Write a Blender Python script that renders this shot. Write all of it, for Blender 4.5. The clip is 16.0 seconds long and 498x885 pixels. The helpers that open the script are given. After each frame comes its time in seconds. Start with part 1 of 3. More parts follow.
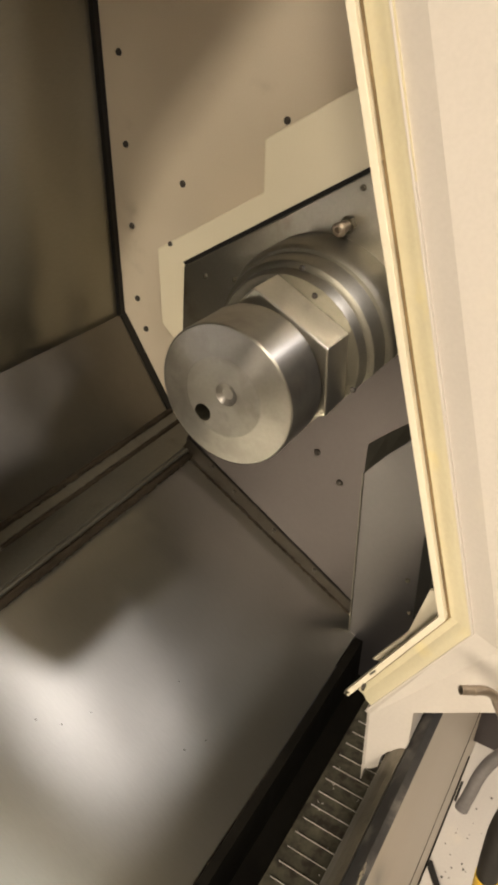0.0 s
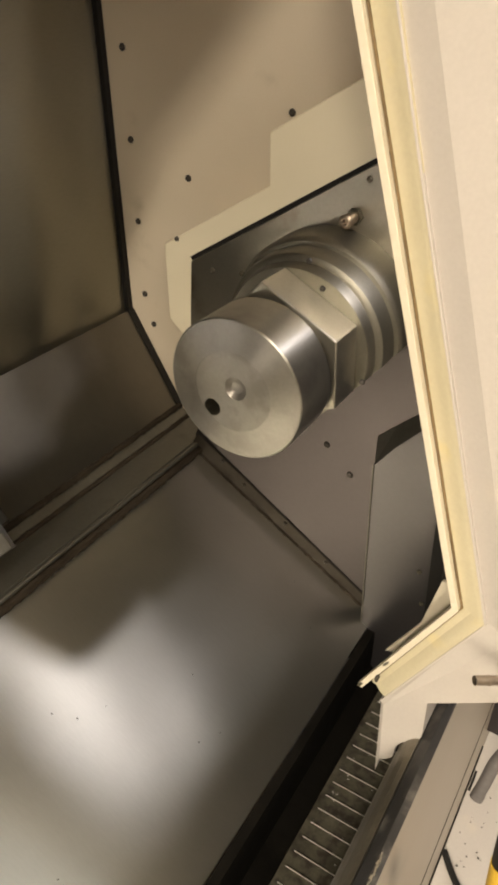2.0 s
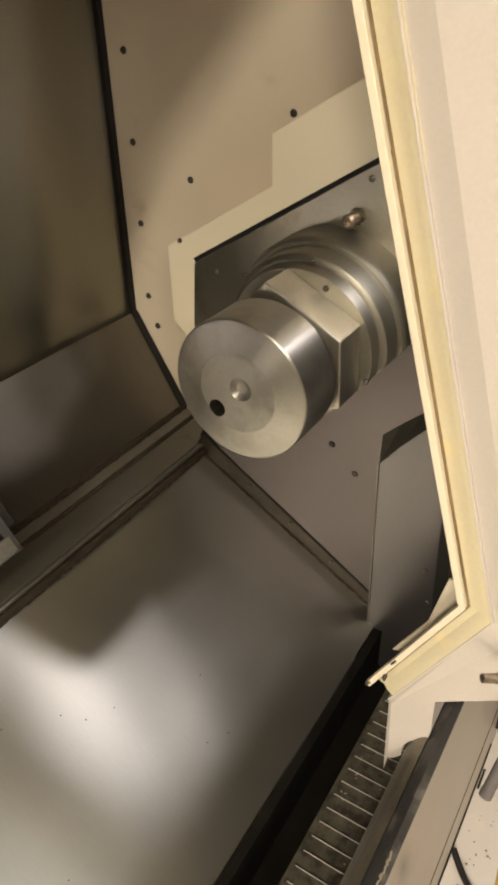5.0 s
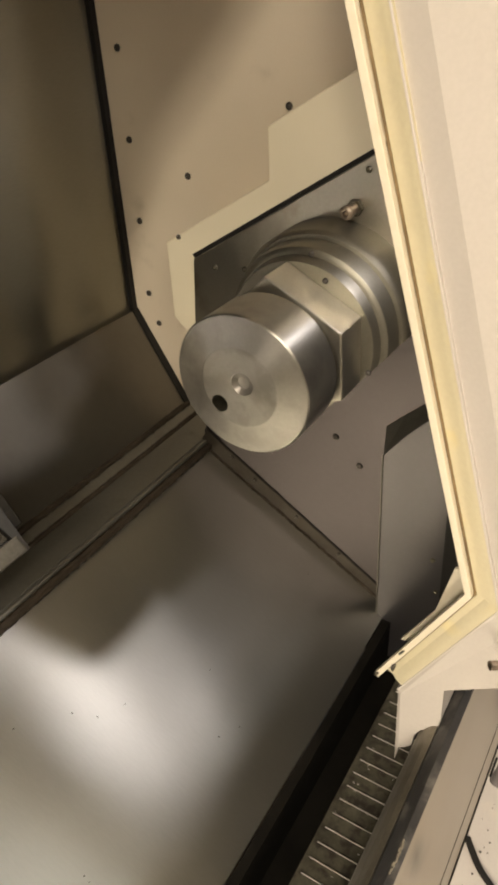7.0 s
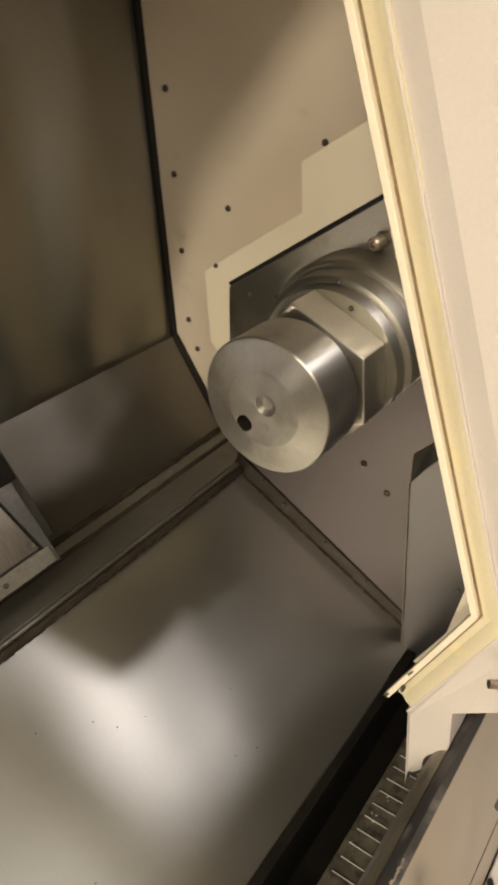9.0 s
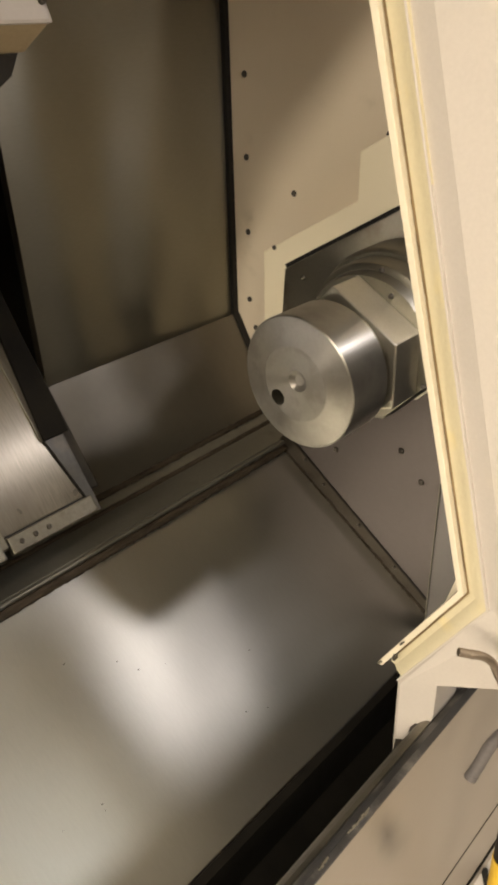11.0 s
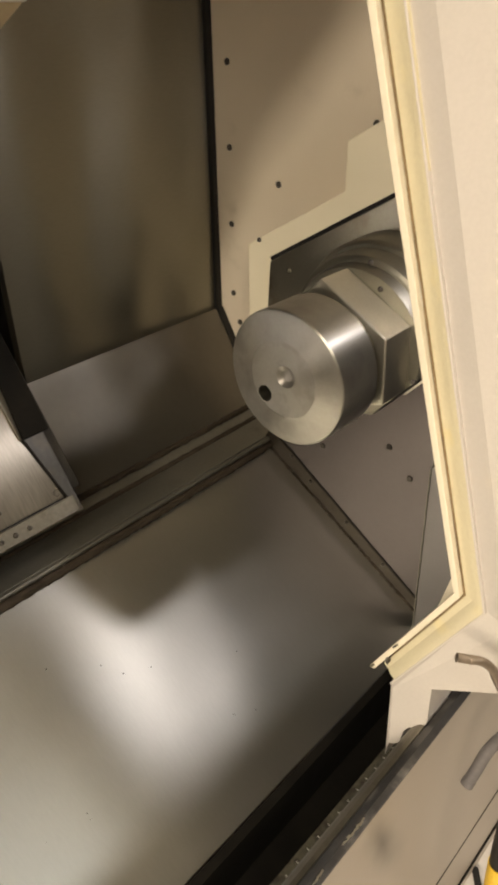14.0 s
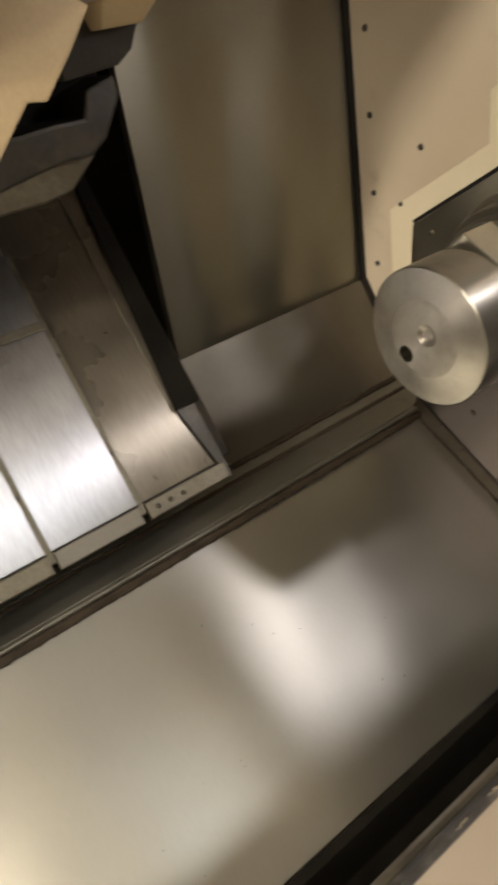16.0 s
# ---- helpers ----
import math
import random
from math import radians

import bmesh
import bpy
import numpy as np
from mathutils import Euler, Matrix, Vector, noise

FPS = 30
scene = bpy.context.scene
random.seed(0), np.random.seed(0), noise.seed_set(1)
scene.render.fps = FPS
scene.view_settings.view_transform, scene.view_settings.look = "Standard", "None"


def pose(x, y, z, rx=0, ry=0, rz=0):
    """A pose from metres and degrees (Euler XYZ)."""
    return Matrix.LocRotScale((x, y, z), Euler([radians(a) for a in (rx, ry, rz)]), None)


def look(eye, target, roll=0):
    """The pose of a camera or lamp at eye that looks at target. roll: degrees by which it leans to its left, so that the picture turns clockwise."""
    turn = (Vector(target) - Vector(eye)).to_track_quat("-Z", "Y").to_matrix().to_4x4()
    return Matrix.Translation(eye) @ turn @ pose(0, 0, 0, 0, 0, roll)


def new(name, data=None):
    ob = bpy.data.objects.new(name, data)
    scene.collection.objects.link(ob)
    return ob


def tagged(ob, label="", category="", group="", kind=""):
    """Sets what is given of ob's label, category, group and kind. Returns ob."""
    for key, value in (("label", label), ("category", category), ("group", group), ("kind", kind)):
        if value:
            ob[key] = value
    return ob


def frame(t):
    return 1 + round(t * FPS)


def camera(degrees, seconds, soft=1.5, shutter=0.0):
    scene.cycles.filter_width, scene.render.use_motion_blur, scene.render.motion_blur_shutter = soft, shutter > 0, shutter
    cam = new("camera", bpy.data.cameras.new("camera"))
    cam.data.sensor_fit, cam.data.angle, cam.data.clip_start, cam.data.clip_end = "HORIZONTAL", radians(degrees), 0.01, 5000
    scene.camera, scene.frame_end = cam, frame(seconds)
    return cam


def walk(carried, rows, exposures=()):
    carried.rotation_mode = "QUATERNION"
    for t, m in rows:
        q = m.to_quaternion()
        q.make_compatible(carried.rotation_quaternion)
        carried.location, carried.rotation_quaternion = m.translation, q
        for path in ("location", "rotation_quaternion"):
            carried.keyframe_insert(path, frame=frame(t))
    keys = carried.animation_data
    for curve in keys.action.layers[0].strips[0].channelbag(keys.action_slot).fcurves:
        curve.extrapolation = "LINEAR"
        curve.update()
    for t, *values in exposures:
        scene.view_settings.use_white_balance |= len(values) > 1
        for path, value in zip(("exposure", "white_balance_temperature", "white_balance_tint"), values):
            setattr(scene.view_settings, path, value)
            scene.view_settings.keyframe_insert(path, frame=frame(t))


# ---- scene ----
cam = camera(38.8, 16.0, soft=3.5, shutter=0.5)
PATH = [
    (0, (0.56, -0.983, 1.7), (-0.323, 0.451, 0.622), 0.8),
    (0.5, (0.557, -0.984, 1.702), (-0.336, 0.436, 0.614), 0.2),
    (1, (0.561, -0.985, 1.702), (-0.323, 0.441, 0.614), -0.2),
    (1.5, (0.559, -0.986, 1.703), (-0.337, 0.431, 0.611), -0.5),
    (2, (0.559, -0.985, 1.702), (-0.339, 0.428, 0.607), -0.5),
    (2.5, (0.559, -0.985, 1.703), (-0.334, 0.432, 0.611), -0.2),
    (3, (0.559, -0.987, 1.704), (-0.337, 0.431, 0.614), -0.2),
    (3.5, (0.559, -0.988, 1.705), (-0.338, 0.427, 0.613), -0.5),
    (6, (0.559, -0.986, 1.703), (-0.345, 0.423, 0.61), -1.9),
    (6.5, (0.563, -0.988, 1.704), (-0.299, 0.445, 0.607), -2.0),
    (7, (0.562, -0.987, 1.703), (-0.356, 0.405, 0.599), -3.1),
    (7.5, (0.567, -0.989, 1.701), (-0.32, 0.429, 0.605), -2.9),
    (8, (0.572, -0.985, 1.697), (-0.313, 0.444, 0.614), -4.5),
    (8.5, (0.581, -0.989, 1.697), (-0.342, 0.445, 0.652), -3.8),
    (8.7, (0.59, -0.992, 1.699), (-0.399, 0.408, 0.67), -4.1),
    (11, (0.682, -1.003, 1.709), (-0.521, 0.208, 0.667), -1.6),
    (11.5, (0.706, -0.99, 1.701), (-0.559, 0.178, 0.684), -3.4),
    (12, (0.726, -0.991, 1.703), (-0.621, 0.134, 0.746), -3.5),
    (12.5, (0.754, -1.029, 1.713), (-0.625, 0.092, 0.797), -2.6),
    (13, (0.718, -1.024, 1.709), (-0.541, 0.163, 0.706), -0.5),
    (13.5, (0.675, -1.012, 1.69), (-0.514, 0.169, 0.599), 0.6),
    (14, (0.661, -0.99, 1.699), (-0.5, 0.25, 0.643), -1.1),
    (14.5, (0.663, -0.974, 1.695), (-0.498, 0.257, 0.629), -2.2),
    (15, (0.675, -0.986, 1.689), (-0.55, 0.172, 0.614), -3.7),
    (15.5, (0.687, -0.993, 1.688), (-0.616, 0.087, 0.622), -4.9),
    (16, (0.697, -1.003, 1.681), (-0.746, -0.096, 0.634), -10.0),
]
walk(cam, [(t, look(eye, target, roll)) for t, eye, target, roll in PATH], [(0, 0.0), (14, 0.0), (15, 0.05), (16, 0.13)])

# ---- light ----
def lamp(name, kind, place, target, power, colour, size, size_y=0.0):
    data = bpy.data.lights.new(name, kind)
    data.energy, data.color = power, colour
    if kind == "AREA":
        data.shape, data.size, data.size_y = "RECTANGLE", size, size_y
    ob = new(name, data)
    ob.matrix_world = look(place, target)
    return data


world = bpy.data.worlds.new("workshop_air")
scene.world = world
world.use_nodes = True
world.node_tree.nodes["Background"].inputs[0].default_value = (1.0, 0.86, 0.68, 1)
world.node_tree.nodes["Background"].inputs[1].default_value = 0.02
WARM = (1.0, 0.86, 0.67)
COOL = (0.76, 0.87, 1.0)
# unseen ceiling lamps, added where they brighten headwall, tray, door and covers
lamp("unseen_ceiling_lamp", "AREA", (2.0, -5.0, 3.86), (2.0, -5.0, 0), 278, WARM, 0.30, 1.5)
lamp("unseen_ceiling_lamp", "AREA", (1.7, -2.1, 3.86), (1.7, -2.1, 0), 6, WARM, 0.90, 1.5)
lamp("unseen_ceiling_lamp", "AREA", (0.95, -4.5, 3.86), (0.95, -4.5, 0), 270, WARM, 0.30, 1.5)
lamp("unseen_ceiling_lamp", "AREA", (3.2, -3.2, 3.86), (3.2, -3.2, 0), 96, WARM, 1.10, 1.5)
lamp("unseen_ceiling_lamp", "AREA", (3.15, 0.2, 3.86), (3.15, 0.2, 0), 24, COOL, 0.60, 0.9)
work_light = lamp("machine_lamp_light", "AREA", (0.585, -0.18, 1.80), (0.02, -0.56, 0.86), 1.25, (1.0, 0.925, 0.93), 0.05, 0.05)
work_light.spread = radians(135)


# ---- materials ----
def material(name, colour, rough=0.5, metal=0.0, spread=0.12, scale=6.0, grain=160.0, bump=0.05, stretch=(1, 1, 1),
             stain=None, stain_at=0.62, rough_spread=0.12, coat=0.0, turned=0.0, coords="Object", speck=0.25, wave=0.0, sag=(1, 1, 1), gloss=0.5, brushed=None, brush=0.85):
    """Paint or metal with stains at a large scale and grain at a small one; stretch draws the grain out along an axis."""
    m = bpy.data.materials.new(name)
    m.use_nodes = True
    n, link = m.node_tree.nodes, m.node_tree.links.new
    b = n["Principled BSDF"]
    b.inputs["Metallic"].default_value = metal
    b.inputs["Specular IOR Level"].default_value = gloss
    b.inputs["Coat Weight"].default_value = coat
    tex = n.new("ShaderNodeTexCoord")
    big = n.new("ShaderNodeTexNoise")
    big.inputs["Scale"].default_value, big.inputs["Detail"].default_value = scale, 3
    link(tex.outputs[coords], big.inputs["Vector"])
    mapping = n.new("ShaderNodeMapping")
    mapping.inputs["Scale"].default_value = stretch
    link(tex.outputs[coords], mapping.inputs["Vector"])
    fine = n.new("ShaderNodeTexNoise")
    fine.inputs["Scale"].default_value, fine.inputs["Detail"].default_value = grain, 3
    link(mapping.outputs["Vector"], fine.inputs["Vector"])
    ramp = n.new("ShaderNodeValToRGB")
    lo = [max(0.0, c * (1 - spread)) for c in colour]
    hi = [min(1.0, c * (1 + spread)) for c in colour]
    ramp.color_ramp.interpolation = "EASE"
    ramp.color_ramp.elements[0].position, ramp.color_ramp.elements[0].color = 0.2, (*lo, 1)
    ramp.color_ramp.elements[1].position, ramp.color_ramp.elements[1].color = 0.8, (*hi, 1)
    link(big.outputs["Fac"], ramp.inputs["Fac"])
    colour_out = ramp.outputs["Color"]
    grain_mix = n.new("ShaderNodeMix")
    grain_mix.data_type, grain_mix.blend_type = "RGBA", "OVERLAY"
    grain_mix.inputs["Factor"].default_value = speck
    link(colour_out, grain_mix.inputs["A"])
    link(fine.outputs["Fac"], grain_mix.inputs["B"])
    colour_out = grain_mix.outputs["Result"]
    if stain:
        spots = n.new("ShaderNodeTexNoise")
        spots.inputs["Scale"].default_value, spots.inputs["Detail"].default_value = scale * 2.3, 8
        link(tex.outputs[coords], spots.inputs["Vector"])
        cut = n.new("ShaderNodeMapRange")
        cut.interpolation_type = "SMOOTHSTEP"
        cut.inputs["From Min"].default_value, cut.inputs["From Max"].default_value = stain_at - 0.1, stain_at + 0.15
        link(spots.outputs["Fac"], cut.inputs["Value"])
        mix = n.new("ShaderNodeMix")
        mix.data_type = "RGBA"
        link(cut.outputs["Result"], mix.inputs["Factor"])
        link(colour_out, mix.inputs["A"])
        mix.inputs["B"].default_value = (*stain, 1)
        colour_out = mix.outputs["Result"]
    link(colour_out, b.inputs["Base Color"])
    r = n.new("ShaderNodeMapRange")
    r.interpolation_type = "SMOOTHSTEP"
    r.inputs["From Min"].default_value, r.inputs["From Max"].default_value = 0.2, 0.8
    r.inputs["To Min"].default_value, r.inputs["To Max"].default_value = max(0.02, rough - rough_spread), min(1, rough + rough_spread)
    link(big.outputs["Fac"], r.inputs["Value"])
    link(r.outputs["Result"], b.inputs["Roughness"])
    if bump:
        bp = n.new("ShaderNodeBump")
        bp.inputs["Strength"].default_value, bp.inputs["Distance"].default_value = bump, 0.002
        link(fine.outputs["Fac"], bp.inputs["Height"])
        link(bp.outputs["Normal"], b.inputs["Normal"])
        if wave:
            slow = n.new("ShaderNodeTexNoise")
            slow.inputs["Scale"].default_value, slow.inputs["Detail"].default_value = 3.5, 1
            along = n.new("ShaderNodeMapping")
            along.inputs["Scale"].default_value = sag
            link(tex.outputs[coords], along.inputs["Vector"])
            link(along.outputs["Vector"], slow.inputs["Vector"])
            bend = n.new("ShaderNodeBump")
            bend.inputs["Strength"].default_value, bend.inputs["Distance"].default_value = 1.0, wave
            link(slow.outputs["Fac"], bend.inputs["Height"])
            link(bend.outputs["Normal"], bp.inputs["Normal"])
    if turned:
        b.inputs["Anisotropic"].default_value = turned
        b.inputs["Anisotropic Rotation"].default_value = 0.25
        t = n.new("ShaderNodeTangent")
        t.direction_type, t.axis = "RADIAL", "Y"
        link(t.outputs["Tangent"], b.inputs["Tangent"])
    if brushed:
        b.inputs["Anisotropic"].default_value = brush
        way = n.new("ShaderNodeCombineXYZ")
        for k in range(3):
            way.inputs[k].default_value = brushed[k]
        link(way.outputs["Vector"], b.inputs["Tangent"])
    return m


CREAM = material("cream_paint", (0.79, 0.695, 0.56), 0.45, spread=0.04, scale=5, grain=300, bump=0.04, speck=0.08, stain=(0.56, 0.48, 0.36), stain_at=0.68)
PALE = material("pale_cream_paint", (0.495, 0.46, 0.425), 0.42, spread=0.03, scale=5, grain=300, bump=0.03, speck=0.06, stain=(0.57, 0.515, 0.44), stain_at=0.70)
# lit copy of the cream: stronger light on the cover is put into its colour
RAISED = material("lit_cream_paint", (0.89, 0.815, 0.63), 0.42, spread=0.03, scale=5, grain=300, bump=0.02, speck=0.06, stain=(0.71, 0.62, 0.47), stain_at=0.70)
YELLOWED = material("yellowed_cream_paint", (0.55, 0.497, 0.345), 0.45, spread=0.05, scale=14, grain=260, bump=0.03, speck=0.08, stain=(0.61, 0.53, 0.30), stain_at=0.64)
LIP = material("aged_cream_paint", (0.64, 0.585, 0.465), 0.45, spread=0.05, scale=10, grain=260, bump=0.03, speck=0.08, stain=(0.52, 0.46, 0.32), stain_at=0.68)
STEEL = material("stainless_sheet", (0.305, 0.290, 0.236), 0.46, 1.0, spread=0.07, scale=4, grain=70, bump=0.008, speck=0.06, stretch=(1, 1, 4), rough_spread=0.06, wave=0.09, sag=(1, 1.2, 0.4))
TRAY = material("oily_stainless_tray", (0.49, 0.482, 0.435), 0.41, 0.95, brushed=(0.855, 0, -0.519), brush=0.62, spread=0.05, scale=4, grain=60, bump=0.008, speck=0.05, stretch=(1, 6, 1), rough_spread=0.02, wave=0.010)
# darker copy of the back wall's steel: weaker lamp glow put into the colour
PANEL = material("darkened_lower_panel", (0.195, 0.182, 0.154), 0.46, 1.0, spread=0.07, scale=4, grain=70, bump=0.008, speck=0.06, rough_spread=0.06, wave=0.03)
GREY = material("grey_lower_sheet", (0.078, 0.070, 0.072), 0.33, 1.0, spread=0.05, scale=6, grain=120, bump=0.006, speck=0.06, rough_spread=0.04, wave=0.006)
GUARD = material("grey_guard_sheet", (0.105, 0.099, 0.103), 0.36, 0.75, spread=0.05, scale=6, grain=120, bump=0.006, speck=0.06, rough_spread=0.04, wave=0.006)
TUBE = material("brownish_tube_steel", (0.30, 0.25, 0.20), 0.34, 0.9, spread=0.15, scale=40, grain=200, rough_spread=0.04, stain=(0.10, 0.07, 0.06), stain_at=0.62)
PLATE = material("ground_steel_plate", (0.43, 0.41, 0.355), 0.33, 1.0, spread=0.07, scale=7, grain=200, bump=0.02, speck=0.1, rough_spread=0.05, stain=(0.30, 0.26, 0.20), stain_at=0.68)
TURNED = material("turned_steel", (0.40, 0.39, 0.355), 0.32, 0.94, spread=0.06, scale=9, grain=240, bump=0.0, speck=0.06, turned=0.8, rough_spread=0.03, stain=(0.31, 0.30, 0.275), stain_at=0.58)
FACED = material("faced_steel", (0.325, 0.311, 0.29), 0.46, 1.0, spread=0.12, scale=16, grain=240, bump=0.0, speck=0.08, turned=0.55, rough_spread=0.06, stain=(0.27, 0.257, 0.24), stain_at=0.52)
GROOVED = material("coarsely_faced_steel", (0.345, 0.33, 0.308), 0.38, 1.0, spread=0.12, scale=14, grain=240, bump=0.0, speck=0.08, turned=0.75, rough_spread=0.02, stain=(0.285, 0.272, 0.253), stain_at=0.56)
DULLED = material("dulled_flange_steel", (0.285, 0.272, 0.232), 0.49, 1.0, spread=0.08, scale=12, grain=240, bump=0.01, speck=0.1, turned=0.5, rough_spread=0.04)
MILLED = material("milled_steel", (0.57, 0.545, 0.47), 0.38, 1.0, spread=0.07, scale=10, grain=240, bump=0.02, speck=0.1, rough_spread=0.05, stain=(0.40, 0.355, 0.28), stain_at=0.68)
BAR = material("worn_bar_and_bore_shade", (0.15, 0.138, 0.105), 0.45, 1.0, spread=0.18, scale=30, grain=200, bump=0.05, speck=0.3, rough_spread=0.1, stain=(0.13, 0.115, 0.085), stain_at=0.6)
COVER = material("brushed_way_cover", (0.285, 0.293, 0.315), 0.29, 0.9, spread=0.12, scale=8, grain=40, bump=0.0, speck=0.35, stretch=(1, 14, 1), rough_spread=0.03, brushed=(0, 1, 0))
OILED = material("oil_filmed_way_cover", (0.125, 0.113, 0.092), 0.28, 0.7, spread=0.2, scale=9, grain=40, bump=0.0, speck=0.4, stretch=(1, 14, 1), rough_spread=0.04, brushed=(0, 1, 0))
BOLT = material("blackened_bolt", (0.06, 0.053, 0.045), 0.45, 0.4, spread=0.25, scale=60, grain=400)
BLACK = material("black_rubber", (0.012, 0.011, 0.010), 0.6, gloss=0.3, spread=0.3, scale=20, grain=300)
DARK = material("oily_iron_and_shade_dark", (0.026, 0.023, 0.018), 0.65, 0.0, gloss=0.25, spread=0.35, scale=14, grain=200, bump=0.2)
NEAR_BLACK = material("dark_trough_steel", (0.008, 0.007, 0.0055), 0.8, 0.0, gloss=0.12, spread=0.4, scale=20, grain=120, bump=0.2)
BELT = material("conveyor_belt_steel", (0.155, 0.145, 0.108), 0.5, 0.4, spread=0.3, scale=25, grain=200, bump=0.15, stain=(0.07, 0.06, 0.05), stain_at=0.55)
ROD = material("bright_hinge_rod", (0.86, 0.84, 0.78), 0.4, 0.4, spread=0.15, scale=30, grain=200)
PIPE = material("dull_rail_pipe", (0.25, 0.23, 0.19), 0.48, 0.9, spread=0.2, scale=12, grain=150, bump=0.06, stretch=(6, 1, 6), stain=(0.15, 0.13, 0.1), stain_at=0.6)
SILL = material("glossy_beige_sill", (0.33, 0.28, 0.218), 0.36, spread=0.03, scale=3, grain=260, bump=0.006, speck=0.04, rough_spread=0.04)
RAILTOP = material("dark_worn_rail", (0.05, 0.049, 0.05), 0.5, 0.3, spread=0.35, scale=18, grain=160, bump=0.1, stretch=(4, 1, 4), stain=(0.16, 0.15, 0.14), stain_at=0.6)
HOSE = material("grey_rubber", (0.10, 0.092, 0.092), 0.5, spread=0.15, scale=30, grain=200)
# cream darkened to tan: shade on the turret's downward faces, put into the colour
TAN = material("shade_toned_cream_paint", (0.42, 0.33, 0.20), 0.45, spread=0.06, scale=9, grain=200, bump=0.04, speck=0.1)
LEDGE = material("dull_ledge_steel", (0.19, 0.182, 0.155), 0.5, 0.8, spread=0.10, scale=6, grain=150, bump=0.04, speck=0.12, stain=(0.13, 0.12, 0.095), stain_at=0.68)
BEAD = material("brown_sealant", (0.034, 0.026, 0.018), 0.75, gloss=0.2, spread=0.35, scale=30, grain=200, bump=0.2)
STRIP = material("grimy_strip_steel", (0.058, 0.049, 0.039), 0.55, 0.6, spread=0.25, scale=22, grain=180, bump=0.06, speck=0.2, stain=(0.05, 0.041, 0.031), stain_at=0.55)
GROOVE = material("brown_groove", (0.16, 0.11, 0.05), 0.6, spread=0.3, scale=30, grain=200)
YELLOW = material("yellow_plastic", (0.62, 0.40, 0.03), 0.45, spread=0.1, scale=20, grain=200)
CONCRETE = material("workshop_concrete", (0.29, 0.265, 0.23), 0.8, spread=0.2, scale=2, grain=80, bump=0.15)
PLASTER = material("workshop_plaster", (0.33, 0.30, 0.255), 0.85, spread=0.06, scale=1.5, grain=120, bump=0.08)
TURRET = material("turret_steel", (0.05, 0.048, 0.042), 0.45, 0.6, spread=0.2, scale=14, grain=150, bump=0.06, stain=(0.07, 0.06, 0.045), stain_at=0.6)


def with_dark_patch(base, name, centre, angle, size, colour, share):
    """A copy of a paint with one soft dark patch, lying across x, turned about it by an angle in degrees."""
    m = base.copy()
    m.name = name
    n, link = m.node_tree.nodes, m.node_tree.links.new
    b = n["Principled BSDF"]
    before = b.inputs["Base Color"].links[0].from_socket
    tex, place, blob = n.new("ShaderNodeTexCoord"), n.new("ShaderNodeMapping"), n.new("ShaderNodeTexGradient")
    wobble, blend = n.new("ShaderNodeTexNoise"), n.new("ShaderNodeVectorMath")
    wobble.inputs["Scale"].default_value = 14
    scaled = n.new("ShaderNodeVectorMath")
    scaled.operation = "SCALE"
    scaled.inputs["Scale"].default_value = 0.035
    blend.operation = "ADD"
    link(tex.outputs["Object"], wobble.inputs["Vector"])
    link(wobble.outputs["Color"], scaled.inputs[0])
    link(tex.outputs["Object"], blend.inputs[0])
    link(scaled.outputs["Vector"], blend.inputs[1])
    place.vector_type = "TEXTURE"
    place.inputs["Location"].default_value = [c + 0.0175 for c in centre]
    place.inputs["Rotation"].default_value = (radians(angle), 0, 0)
    place.inputs["Scale"].default_value = size
    link(blend.outputs["Vector"], place.inputs["Vector"])
    blob.gradient_type = "QUADRATIC_SPHERE"
    link(place.outputs["Vector"], blob.inputs["Vector"])
    part_of, mix = n.new("ShaderNodeMath"), n.new("ShaderNodeMix")
    part_of.operation = "MULTIPLY"
    part_of.inputs[1].default_value = share
    link(blob.outputs["Fac"], part_of.inputs[0])
    mix.data_type = "RGBA"
    link(part_of.outputs["Value"], mix.inputs["Factor"])
    link(before, mix.inputs["A"])
    mix.inputs["B"].default_value = (*colour, 1)
    link(mix.outputs["Result"], b.inputs["Base Color"])
    return m


APRON = with_dark_patch(SILL, "dark_patched_beige_sill", (0.49, -0.622, 0.987), 27, (0.2, 0.030, 0.125), (0.06, 0.05, 0.03), 0.9)

GLOW = bpy.data.materials.new("lamp_diffuser")
GLOW.use_nodes = True
GLOW.node_tree.nodes["Principled BSDF"].inputs["Emission Color"].default_value = (1.0, 0.88, 0.70, 1)
GLOW.node_tree.nodes["Principled BSDF"].inputs["Emission Strength"].default_value = 6.0


# ---- building ----
def part(name, bm, mat, parent=None, label="", smooth=False, sharp=32):
    me = bpy.data.meshes.new(name)
    bmesh.ops.recalc_face_normals(bm, faces=bm.faces[:])
    bm.to_mesh(me)
    bm.free()
    me.materials.append(mat)
    if smooth:
        me.set_sharp_from_angle(angle=radians(sharp))
        for p in me.polygons:
            p.use_smooth = True
    ob = new(name, me)
    ob.parent = parent
    if label:
        tagged(ob, label)
    return ob


def thing(name, label, category, group="", kind=""):
    return tagged(new(name), label, category, group, kind)


def shaved(bm, width, segments=2):
    if width:
        edges = [e for e in bm.edges if len(e.link_faces) == 2 and e.calc_face_angle(0) > 0.5]
        bmesh.ops.bevel(bm, geom=edges, offset=width, segments=segments, affect="EDGES", profile=0.6)
    return bm


